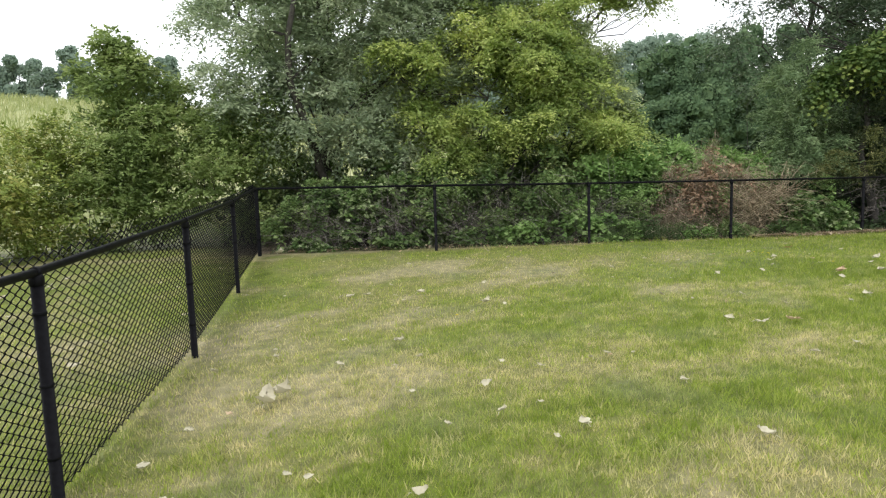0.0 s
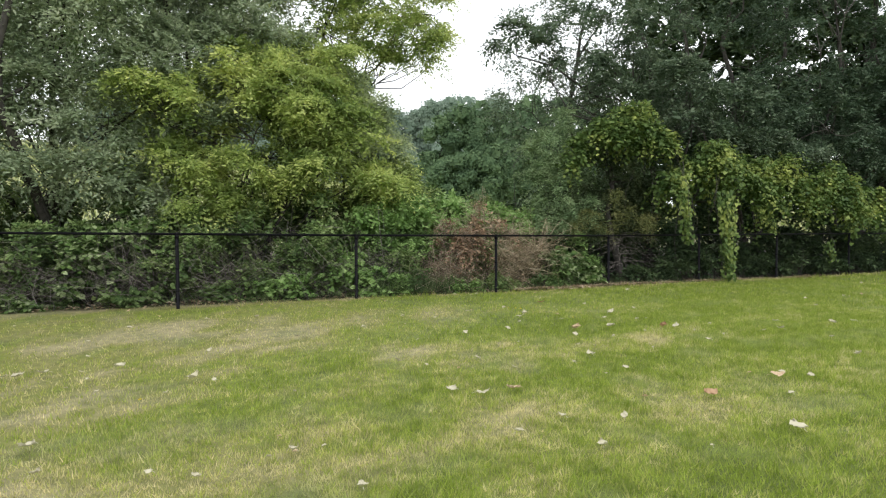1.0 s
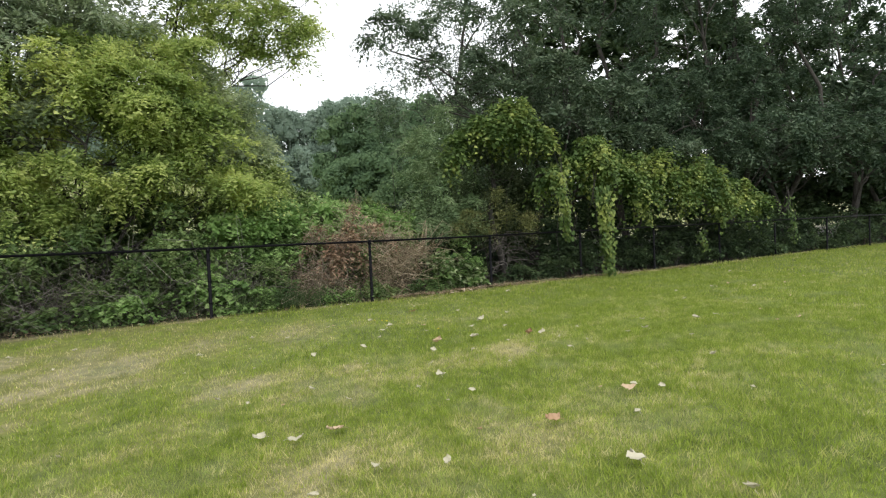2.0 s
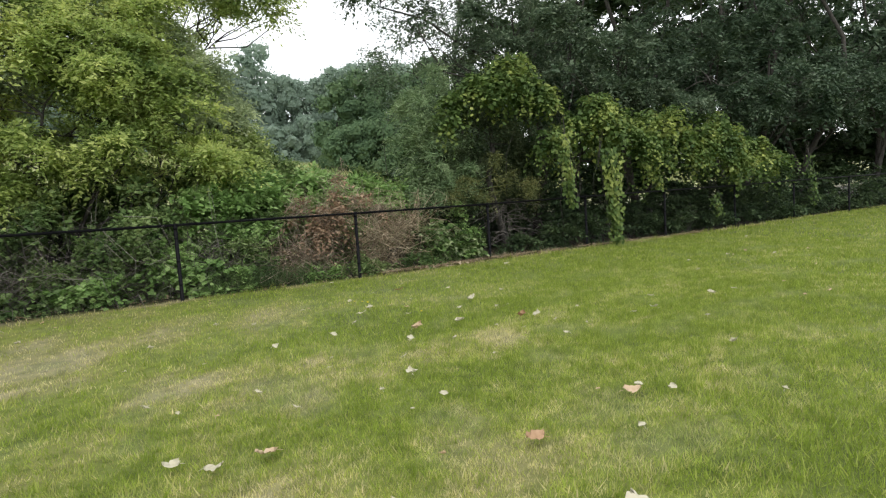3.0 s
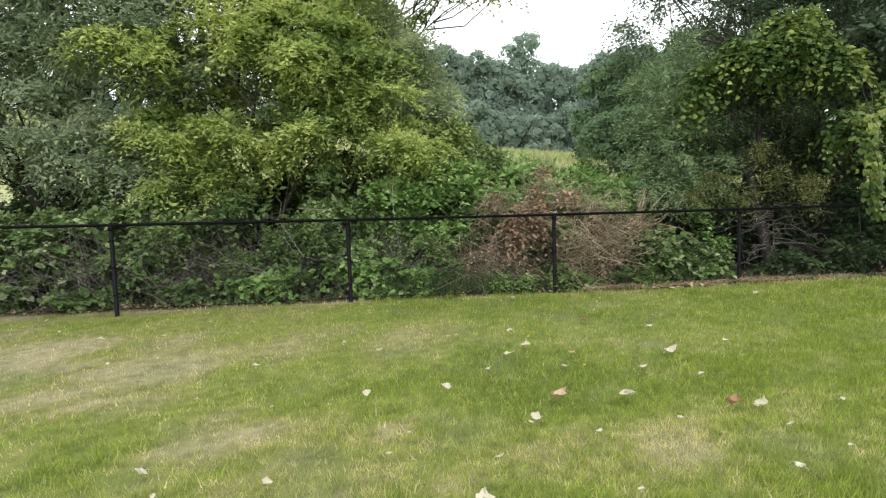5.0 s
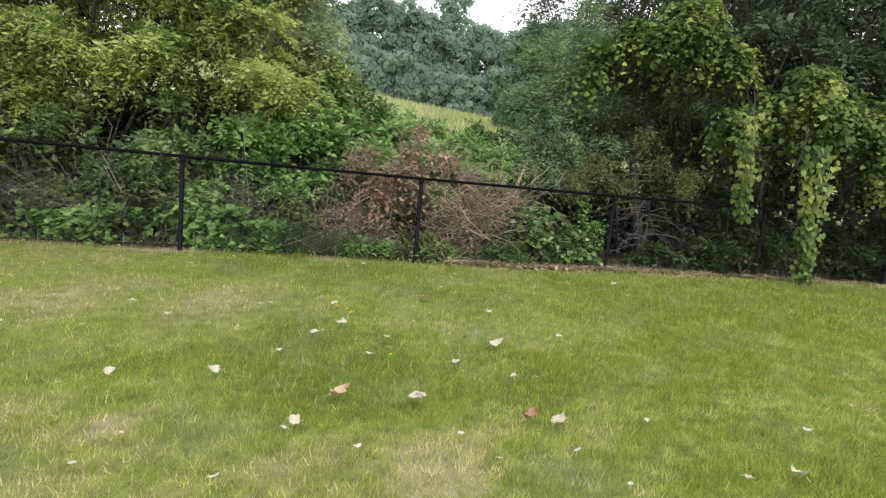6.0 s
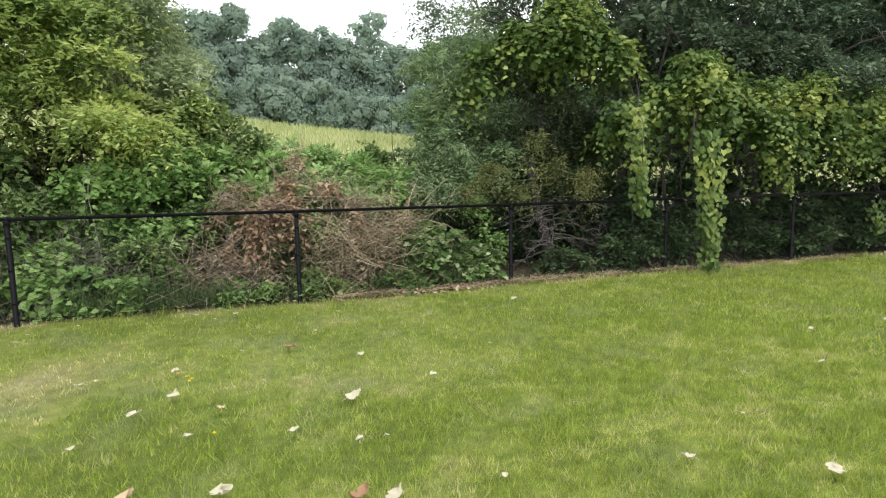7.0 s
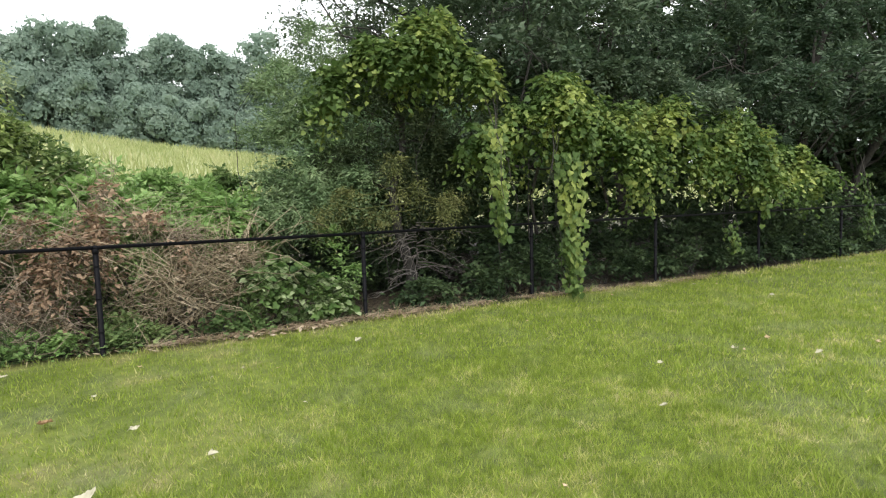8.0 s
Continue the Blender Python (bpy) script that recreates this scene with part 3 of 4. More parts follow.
for k, (x, y, h) in enumerate(((-0.3, 3.6, 1.9), (1.1, 3.3, 1.7), (2.6, 3.6, 1.5), (4.4, 3.8, 2.1), (5.8, 3.6, 2.7), (7.2, 3.9, 2.6))):
    build_shrub("shrub", (x, y), [(x, y, h * 0.5, 0.9, 0.5, h * 0.5), (x + 0.4, y, h * 0.85, 0.6, 0.5, 0.5)], 560, LEAF_MID, "leafy green shrub within the hedge", seed=300 + k, length=0.12, width=0.06, gap=0.35, stems=7)
for k, x in enumerate((-0.6, 0.9, 2.2, 3.9, 5.1, 6.4)):
    build_shrub("shrub", (x, 5.6), [(x, 5.6, 0.9, 1.0, 0.7, 0.8), (x + 0.2, 5.5, 1.5 + 0.9 * (k < 3), 0.8, 0.6, 0.4 + 0.3 * (k < 3))], 400, LEAF_MID, "leafy green shrub behind the hedge", seed=320 + k, length=0.13, width=0.07, gap=0.25, stems=7)
# yellow-green tree over the fence
build_tree("tree", (4.6, 2.6), 2, [(3.3, 2.3, 3.6, 0.9, 0.8, 0.6), (4.3, 2.2, 4.1, 1.0, 0.9, 0.55), (5.6, 2.2, 3.7, 1.3, 1.0, 0.8), (6.8, 2.3, 3.4, 1.1, 0.9, 0.8), (5.4, 2.4, 4.5, 1.2, 0.9, 0.5), (6.3, 2.4, 4.2, 0.6, 0.6, 0.4), (3.0, 2.0, 2.7, 0.7, 0.7, 0.4), (4.3, 1.9, 2.6, 0.9, 0.8, 0.5), (5.7, 1.9, 2.5, 1.0, 0.8, 0.5), (6.9, 2.0, 2.4, 0.9, 0.8, 0.5), (3.6, 2.0, 1.9, 0.6, 0.6, 0.3), (6.2, 1.9, 1.9, 0.9, 0.6, 0.35), (2.3, 2.1, 4.3, 0.6, 0.5, 0.35), (6.0, 2.5, 5.1, 0.8, 0.6, 0.3), (4.3, 2.5, 4.9, 0.7, 0.6, 0.3)],
           4700, LEAF_YELLOW, "small yellow-green tree leaning over the fence", seed=3, per=14, twig=0.46, length=0.09, width=0.04, trunk_r=0.05, gap=0.31, fill=0.2, clump=0.3, flat=0.3, tuft=24, shell=0.7, rough=0.8)
build_tree("tree", (7.0, 3.1), 2, [(7.0, 2.9, 4.1, 0.8, 0.7, 0.6), (7.5, 2.8, 3.3, 0.7, 0.6, 0.55), (6.5, 3.0, 4.8, 0.6, 0.6, 0.35)],
           1200, LEAF_PALE, "slender pale green tree at the edge of the gap", seed=8, per=12, twig=0.4, length=0.085, width=0.034, trunk_r=0.04, gap=0.22, fill=0.15, flat=0.3)
build_shrub("shrub", (7.7, 2.6), [(7.6, 2.6, 2.5, 0.75, 0.6, 0.55), (8.1, 2.6, 1.9, 0.6, 0.5, 0.6), (7.2, 2.5, 1.9, 0.7, 0.5, 0.6)], 900, LEAF_BUSH, "leafy green shrub at the edge of the gap", per=10, twig=0.32, length=0.1, width=0.05, seed=310, stems=8, gap=0.3)

# hedge shrubs along the foot of the back fence
HEDGE = ((0.5, 1.1, 1.2, LEAF_MID), (1.8, 1.2, 1.3, LEAF_IVY), (3.0, 1.1, 1.4, LEAF_MID), (4.2, 1.3, 1.3, LEAF_MID), (5.3, 1.1, 1.5, LEAF_MID), (6.4, 1.1, 1.5, LEAF_WEED), (7.3, 1.4, 1.7, LEAF_WEED))
for k, (x, y, h, mat) in enumerate(HEDGE):
    big = k in (1, 5)
    build_shrub("shrub", (x, y), [(x, y, h * 0.6, 0.8, 0.55, h * 0.42), (x + 0.3, y + 0.4, h * 0.95, 0.7, 0.6, 0.5), (x - 0.2, y - 0.2, 0.45, 0.7, 0.35, 0.4)], 620 if big else 760, mat,
                "dense leafy green shrub behind the chain-link fence", seed=20 + k, per=7 if big else 9, length=0.09, width=0.07 if big else 0.052, broad=big, stems=16, fill=0.15, gap=0.46, twig=0.26)


# bushes beyond the side fence
build_shrub("shrub", (-3.7, 3.8), [(-3.7, 3.8, 3.9, 0.9, 0.9, 1.2), (-3.3, 3.6, 2.6, 1.3, 1.0, 1.2), (-2.4, 3.2, 2.4, 1.1, 1.0, 1.3), (-2.9, 3.0, 1.2, 1.4, 1.0, 1.1)], 2300, LEAF_BUSH, "tall leafy green bush with an uneven top", seed=40, stems=16, length=0.12, width=0.06, gap=0.36)
build_shrub("shrub", (-1.3, 2.2), [(-1.3, 2.2, 1.3, 1.0, 0.8, 1.2), (-1.0, 2.6, 2.6, 1.0, 0.8, 1.0)], 1500, LEAF_BUSH, "leafy green bush beside the fence corner", seed=41, stems=12)
build_shrub("shrub", (-5.2, 1.8), [(-5.2, 1.8, 1.3, 1.3, 1.2, 1.2), (-4.7, 2.8, 2.2, 1.0, 1.0, 0.9), (-5.6, 0.6, 1.0, 1.2, 1.1, 1.0)], 2400, LEAF_TAN, "bush with yellowing brown-tinged leaves", seed=42, stems=14)
build_shrub("shrub", (-6.6, -0.6), [(-6.6, -0.6, 1.1, 1.3, 1.2, 1.1), (-7.4, 1.0, 1.4, 1.3, 1.2, 1.3), (-6.0, -1.8, 0.7, 0.9, 0.9, 0.7)], 1900, LEAF_BUSH, "low spreading green bush", seed=43, stems=12)

build_shrub("shrub", (-4.1, 2.2), [(-4.1, 2.2, 0.9, 1.0, 0.7, 0.9), (-3.6, 2.5, 1.9, 0.9, 0.7, 0.7)], 1000, LEAF_BUSH, "leafy green bush beside the fence corner", seed=44, stems=9)

# weeds in the gap before the field
for k, (x, y, h) in enumerate(((8.3, 3.2, 2.75), (9.1, 3.3, 2.15), (10.3, 4.0, 2.05), (11.4, 4.2, 2.05), (9.8, 2.4, 1.9), (10.9, 2.3, 1.75), (12.9, 3.6, 2.1), (8.0, 2.2, 2.2), (8.9, 2.0, 1.8))):
    g = float(ground_z(x, y))
    build_shrub("weed_clump", (x, y), [(x, y, g + h * 0.45, 0.8, 0.6, h * 0.45), (x + 0.2, y + 0.2, h - 0.3, 0.7, 0.5, 0.45), (x - 0.3, y - 0.2, h - 0.5, 0.5, 0.5, 0.4)], 560, LEAF_WEED if k % 3 else LEAF_MID, "tall leafy green weeds at the field edge", seed=60 + k, length=0.12, width=0.058, category="weeds", rough=0.5)

# cedar
cedar = build_tree("cedar_tree", (13.85, 1.35), 1, [(13.9, 2.2, 2.9, 1.2, 1.0, 1.1), (13.2, 2.2, 2.0, 0.9, 0.8, 0.7), (14.7, 2.1, 2.0, 1.0, 0.8, 0.7), (14.0, 2.3, 4.0, 0.9, 0.8, 0.8), (14.2, 2.2, 1.6, 1.1, 0.6, 0.4)],
                   2300, LEAF_CEDAR, "dark shaggy cedar with dead lower branches", per=14, twig=0.32, length=0.07, width=0.02, seed=80, droop=0.7, trunk_r=0.10, fill=0.4)
for k in range(26):
    # dead boughs that reach out level and droop at the end
    s = Soup()
    a = rng.uniform(-0.5, math.pi + 0.5) + math.pi
    z, reach = 0.25 + 1.0 * k / 26, 0.55 + 0.6 * rng.random()
    foot = np.array([13.85, 1.36, z])
    t = np.linspace(0, 1, 7)[:, None]
    line = foot + np.array([math.cos(a), 0.55 * math.sin(a), 0.0]) * reach * t + np.array([0, 0, 1.0]) * (0.12 * t - 0.30 * t ** 2 + 0.1 * rng.normal() * t) + rng.normal(size=(7, 3)) * 0.012 * t
    line[:, 2] = np.maximum(line[:, 2], 0.03)
    s.tube(line, np.linspace(0.011, 0.004, 7), 5)
    for q in range(7):
        i = rng.integers(2, 7)
        s.tube(bent(line[i], line[i] + (line[6] - line[0]) * 0.22 + rng.normal(size=3) * 0.09, 4, 0.5), np.linspace(0.004, 0.002, 4), 3)
    part("dead_bough", s, DEAD_WOOD, cedar, "bare grey dead bough")
for k, (x, y, z) in enumerate(((12.25, 1.2, 1.45), (12.7, 1.2, 1.7), (13.55, 0.9, 1.8), (13.95, 0.8, 1.5), (14.35, 1.0, 1.62), (13.05, 1.3, 1.35), (13.3, 1.1, 2.2))):
    s = Soup()
    p, d = twigs_in([(x, y, z, 0.24, 0.25, 0.12)], 60, 0.4, 0.3, 500 + k, grain=0.2, tuft=7)
    spray(s, p, d, 12, 0.2, 0.055, 0.016, 1.2)
    s.tube(bent((13.85, 1.36, z + 0.1), (x, y, z), 5, 0.3), np.linspace(0.014, 0.005, 5), 5)
    part("foliage", s, LEAF_OLIVE, cedar, "olive green cedar spray")
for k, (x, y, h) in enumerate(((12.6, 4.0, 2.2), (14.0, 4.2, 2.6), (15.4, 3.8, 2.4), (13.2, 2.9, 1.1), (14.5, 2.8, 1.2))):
    build_shrub("shrub", (x, y), [(x, y, h * 0.5, 1.0, 0.6, h * 0.5), (x + 0.3, y, h * 0.9, 0.8, 0.6, 0.5)], 420, LEAF_DEEP_SHADE, "deep shaded thicket under the trees", seed=330 + k, length=0.15, width=0.09, gap=0.15)
build_shrub("juniper_bush", (12.2, 2.4), [(12.0, 2.3, 3.3, 0.55, 0.5, 0.8), (12.2, 2.3, 2.4, 0.8, 0.6, 0.8), (12.0, 2.2, 1.5, 0.85, 0.6, 0.7), (12.6, 2.6, 4.1, 0.5, 0.5, 0.6), (12.7, 2.2, 3.0, 0.6, 0.5, 0.7), (13.0, 2.0, 1.7, 0.6, 0.5, 0.6)], 2100, LEAF_JUNIPER, "feathery grey-green juniper against the cedar", seed=81, per=12, length=0.085, width=0.02, twig=0.3, gap=0.2, droop=0.6, stems=1)

# big trees to the right
BIG = ((16.8, 3.6, 0), (21.5, 3.2, 1), (26.0, 2.8, 2), (30.5, 2.4, 3), (35.0, 2.0, 4), (39.5, 1.6, 5), (44.5, 1.2, 6), (50.0, 0.8, 7), (56.0, 0.0, 8))
for x, y, k in BIG:
    extra = [(11.8, 3.4, 6.7, 0.6, 0.6, 0.45), (12.8, 3.4, 6.0, 0.8, 0.8, 0.7), (13.9, 3.4, 6.9, 1.2, 1.0, 1.0), (14.4, 3.4, 5.2, 1.0, 0.9, 0.8)] if k == 0 else []
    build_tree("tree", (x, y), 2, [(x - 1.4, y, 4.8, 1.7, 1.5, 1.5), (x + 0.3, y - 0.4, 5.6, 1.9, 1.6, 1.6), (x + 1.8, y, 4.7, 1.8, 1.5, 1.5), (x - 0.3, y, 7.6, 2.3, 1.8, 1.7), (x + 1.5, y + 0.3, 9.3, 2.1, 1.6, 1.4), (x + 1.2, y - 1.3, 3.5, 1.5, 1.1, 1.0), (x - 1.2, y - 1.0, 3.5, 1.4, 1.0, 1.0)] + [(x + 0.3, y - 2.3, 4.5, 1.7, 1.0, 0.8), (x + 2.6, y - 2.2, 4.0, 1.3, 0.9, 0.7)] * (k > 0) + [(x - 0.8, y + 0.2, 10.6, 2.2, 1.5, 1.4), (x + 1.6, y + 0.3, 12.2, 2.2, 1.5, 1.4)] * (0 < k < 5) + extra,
               2900 if k < 2 else 2600 if k < 4 else 800, LEAF_SHADE if k else LEAF_HALF_SHADE, "tall shady broadleaf tree shading the fence", seed=90 + k, per=11, length=0.125 if k < 2 else 0.15 if k < 4 else 0.25, width=0.05 if k < 2 else 0.065 if k < 4 else 0.13, trunk_r=0.14, gap=0.22, fill=0.2)
    if k > 6:
        continue
    build_tree("tree", (x + 1.0, y + 4.6), 1, [(x + 1.0, y + 4.6, 5.0, 2.4, 1.4, 1.8), (x + 2.6, y + 4.6, 7.2, 2.2, 1.4, 1.8), (x + 0.2, y + 4.7, 8.0, 2.2, 1.4, 1.7), (x + 1.6, y + 4.8, 10.2, 2.2, 1.4, 1.5), (x - 1.2, y + 4.6, 6.4, 2.0, 1.3, 1.8), (x + 1.2, y + 4.4, 2.8, 2.4, 1.2, 1.3)] + [(x + 2.4, y + 4.8, 12.0, 2.3, 1.4, 1.5)] * (k > 0), (1500 if k < 4 else 900) if k else 2200, LEAF_DEEP_SHADE if k else LEAF_HALF_SHADE, "dark leafy tree deep in the thicket", seed=240 + k, per=9, twig=0.5, length=0.3 if k else 0.13, width=0.19 if k else 0.055, trunk_r=0.15, gap=0.05, fill=0.15, tuft=20, clump=0.4)
    build_shrub("shrub", (x + 2.0, y + 3.2), [(x + 2.0, y + 3.2, 1.6, 2.2, 1.0, 1.7), (x + 0.2, y + 3.4, 2.8, 1.8, 1.0, 1.4), (x + 3.4, y + 3.4, 2.8, 1.6, 1.0, 1.4)], 400, LEAF_DEEP_SHADE, "deep shaded thicket under the trees", seed=110 + k, length=0.2, width=0.12)
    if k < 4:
        build_shrub("shrub", (x - 0.6, y + 1.7), [(x - 0.6, y + 1.7, 1.2, 1.7, 0.6, 1.2), (x + 1.6, y + 1.7, 1.0, 1.4, 0.6, 1.1)], 330, LEAF_DEEP_SHADE, "deep shaded thicket under the trees", seed=340 + k, length=0.16, width=0.10, gap=0.1)
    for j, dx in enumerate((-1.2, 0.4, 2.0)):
        build_shrub("shrub", (x + dx, y - 2.1), [(x + dx, y - 2.1, 0.4, 0.95, 0.4, 0.45), (x + dx + 0.3, y - 1.6, 1.0, 0.8, 0.5, 0.5)], 280 if k < 3 else 120, LEAF_DEEP_SHADE, "green undergrowth behind the fence, leaf colour darkened for shade", seed=210 + 3 * k + j, length=0.115, width=0.068, stems=6)

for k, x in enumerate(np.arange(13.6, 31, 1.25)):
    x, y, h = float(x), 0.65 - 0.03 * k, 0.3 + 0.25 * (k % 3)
    build_shrub("weed_clump", (x, y), [(x, y, h * 0.5, 0.7, 0.25, h * 0.5)], 130, LEAF_DEEP_SHADE, "low dark weeds in the shade behind the fence", per=8, twig=0.22, length=0.085, width=0.04, seed=400 + k, stems=4, category="weeds")

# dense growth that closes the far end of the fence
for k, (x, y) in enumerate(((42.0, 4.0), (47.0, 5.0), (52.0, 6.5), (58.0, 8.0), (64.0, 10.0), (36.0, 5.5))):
    build_shrub("shrub", (x, y), [(x, y, 2.0, 3.2, 1.4, 2.2), (x + 1.0, y, 5.0, 3.0, 1.4, 2.2), (x - 1.0, y, 7.5, 2.6, 1.3, 1.8)], 420, LEAF_DEEP_SHADE, "deep shaded thicket under the trees", per=8, twig=0.7, length=0.42, width=0.28, seed=420 + k, gap=0.05, stems=6)

# grape vines
build_shrub("grape_vine", (13.6, 1.4), [(14.05, 1.3, 4.2, 0.7, 0.5, 0.4), (13.35, 1.5, 3.9, 0.5, 0.4, 0.35), (12.6, 1.8, 3.4, 0.3, 0.3, 0.35), (14.8, 1.2, 3.8, 0.5, 0.4, 0.3)], 900, LEAF_VINE, "bright yellow-green grape vine mounded over the cedar", per=8, twig=0.3, length=0.088, width=0.074, broad=True, seed=130, category="vine", droop=1.1, stems=2, fill=0.1, gap=0.36, tuft=14)
build_shrub("grape_vine", (17.0, 1.2), [(14.7, 0.7, 2.6, 0.4, 0.35, 0.3), (15.6, 0.6, 2.8, 0.6, 0.4, 0.4), (16.3, 0.5, 3.2, 0.8, 0.45, 0.5), (17.3, 0.5, 2.8, 0.8, 0.45, 0.5), (18.2, 0.5, 2.3, 0.6, 0.4, 0.45), (19.0, 0.5, 2.9, 0.9, 0.45, 0.5), (20.1, 0.4, 2.5, 0.8, 0.45, 0.5), (20.9, 0.4, 2.9, 0.7, 0.4, 0.4), (21.6, 0.3, 2.2, 0.7, 0.4, 0.5), (22.6, 0.3, 2.2, 0.7, 0.4, 0.4), (23.6, 0.2, 1.9, 0.5, 0.4, 0.3)], 1900, LEAF_VINE, "grape vine draped like a curtain over the trees", per=8, twig=0.32, length=0.088, width=0.074, broad=True, seed=131, category="vine", droop=1.2, stems=2, fill=0.1, gap=0.3, tuft=12)
build_tree("tree", (17.6, 1.9), 2, [(16.2, 1.2, 4.2, 1.0, 0.6, 0.6), (17.6, 1.2, 3.9, 1.1, 0.6, 0.6), (19.2, 1.1, 3.7, 1.1, 0.6, 0.6), (18.2, 1.4, 4.9, 1.3, 0.8, 0.7), (16.4, 1.5, 5.3, 1.2, 0.8, 0.7), (20.8, 1.1, 3.5, 0.9, 0.6, 0.5)], 1700, LEAF_HALF_SHADE, "leafy green tree hung with vines", seed=132, length=0.11, width=0.05, trunk_r=0.045, gap=0.22, fill=0.2)


def build_strand(x, y, z0, z1, spread, n, seed):
    """A hanging strand of vine leaves."""
    root = thing("hanging_vine", (x, y, z0), "hanging strand of pale green grape leaves", "vine", "hanging vines")
    s = Soup()
    for q in range(3):
        s.tube(bent((x + rng.normal() * spread, y + 0.25, z1 + 0.4), (x + rng.normal() * spread * 0.4, y, z0 + 0.1), 8, 0.3), np.linspace(0.009, 0.003, 8), 4)
    part("stem", s, BARK, root)
    s = Soup()
    t = rng.random(n)
    p = np.stack([x + rng.normal(size=n) * spread * (0.3 + 0.95 * t ** 1.5), y + rng.normal(size=n) * 0.08 + 0.15 * t, z0 + (z1 - z0) * t], 1)
    leaves(s, p, np.stack([rng.normal(size=n) * 0.5, -0.35 + rng.normal(size=n) * 0.3, -1.0 + rng.normal(size=n) * 0.3], 1), np.stack([rng.normal(size=n) * 0.4, -1.0 + rng.normal(size=n) * 0.4, 0.5 + rng.normal(size=n) * 0.5], 1), 0.06 + 0.06 * rng.random(n), 0.06 + 0.055 * rng.random(n), True)
    part("foliage", s, LEAF_VINE, root)


for k, (x, y, z0, z1, w, n) in enumerate(((14.45, -0.25, 0.95, 2.7, 0.10, 240), (15.75, -0.4, 0.05, 2.3, 0.16, 560), (18.3, 0.3, 1.2, 2.2, 0.14, 120), (21.6, 0.0, 1.0, 2.0, 0.14, 110), (25.6, -0.2, 0.3, 2.0, 0.16, 140), (20.6, 0.0, 0.3, 1.0, 0.12, 60))):
    build_strand(x, y, z0, z1, w, n, k)


# dead brush against the fence
def build_brush(name, at, blobs, sticks, wood, leaf, leafcount, label, length=0.09, width=0.05, reach=0.5, thick=0.005, leaf_up=0.5):
    at = (at[0], at[1], float(ground_z(at[0], at[1])))
    root = thing(name, at, label, "brush")
    blobs = np.asarray(blobs, float)
    s = Soup()
    for q in range(sticks):
        b = blobs[rng.integers(len(blobs))]
        a = b[:3] + unit(rng.normal(size=3)) * b[3:6] * rng.random() ** 0.5
        a[2] = max(a[2], at[2] + 0.02)
        e = a + unit(rng.normal(size=3) + np.array([0, -0.1, 0.1])) * reach * (0.4 + rng.random())
        e[2] = max(e[2], at[2] + 0.01)
        e[1] = max(e[1], 0.12)
        a[1] = max(a[1], 0.12)
        s.tube(bent(a, e, 6, 1.7, 0.06), np.linspace(thick, thick * 0.4, 6), 3, False)
    part("brushwood", s, wood, root, kind="stuff")
    if leaf:
        s = Soup()
        p, d = twigs_in(blobs, leafcount, 0.5, 0.35, 7, grain=0.4)
        keep = p[:, 2] > leaf_up
        spray(s, p[keep], d[keep], 6, 0.25, length, width, 1.3)
        part("leaves", s, leaf, root)


build_brush("dead_bush", (9.1, 1.0), [(8.4, 0.9, 1.32, 0.28, 0.2, 0.2), (9.15, 1.0, 1.3, 0.2, 0.2, 0.3), (9.3, 1.1, 1.75, 0.1, 0.12, 0.24), (9.75, 1.1, 1.45, 0.2, 0.2, 0.12), (10.2, 1.1, 1.22, 0.18, 0.2, 0.1), (8.85, 0.8, 0.9, 0.3, 0.25, 0.22), (8.9, 0.9, 1.2, 0.3, 0.2, 0.1), (8.4, 0.7, 0.5, 0.35, 0.25, 0.2)], 520, DEAD_TWIG, LEAF_RED, 300, "dead bush with curled red-brown leaves", leaf_up=0.55, reach=0.34, length=0.095, width=0.042, thick=0.0042)
build_brush("dead_twigs", (8.1, 0.7), [(8.2, 0.65, 0.35, 0.5, 0.3, 0.25), (7.75, 0.6, 0.2, 0.3, 0.25, 0.15), (8.6, 0.6, 0.3, 0.3, 0.25, 0.2)], 330, DEAD_TWIG, LITTER, 70, "matted grey-brown dead twigs behind the fence", reach=0.5, thick=0.0056, leaf_up=0.05, length=0.06)
build_brush("vine_heap", (10.3, 0.8), [(9.8, 0.7, 0.25, 0.45, 0.3, 0.22), (10.35, 0.8, 0.4, 0.35, 0.3, 0.3), (10.85, 0.9, 0.92, 0.3, 0.2, 0.12), (10.5, 0.9, 0.75, 0.25, 0.25, 0.14), (9.9, 0.8, 0.7, 0.25, 0.25, 0.16)], 400, DEAD_VINE, LITTER, 50, "heap of tangled dead tan vines", reach=0.6, thick=0.0062, leaf_up=0.1, length=0.06)
for k, (x, y, h) in enumerate(((7.5, 0.7, 0.9), (8.4, 0.4, 0.3), (9.3, 0.4, 0.3), (9.5, 1.3, 1.2), (10.6, 0.35, 0.22), (12.3, 1.2, 1.1), (8.0, 1.2, 1.3), (9.0, 1.6, 1.5), (9.9, 1.7, 1.5))):
    build_shrub("weed_clump", (x, y), [(x, y, h * 0.5, 0.4, 0.22, h * 0.5)], 150, LEAF_WEED if k % 2 else LEAF_MID, "green weeds growing through dead brush", per=8, twig=0.22, length=0.075, width=0.035, seed=180 + k, stems=5, category="weeds")
for x in (0.7, 2.2, 3.7, 5.1, 6.4):
    build_brush("bare_twigs", (x, 0.7), [(x, 0.7, 0.4, 0.7, 0.3, 0.4)], 170, DEAD_WOOD, None, 0, "bare brown twigs low in the hedge", reach=0.75, thick=0.0042)
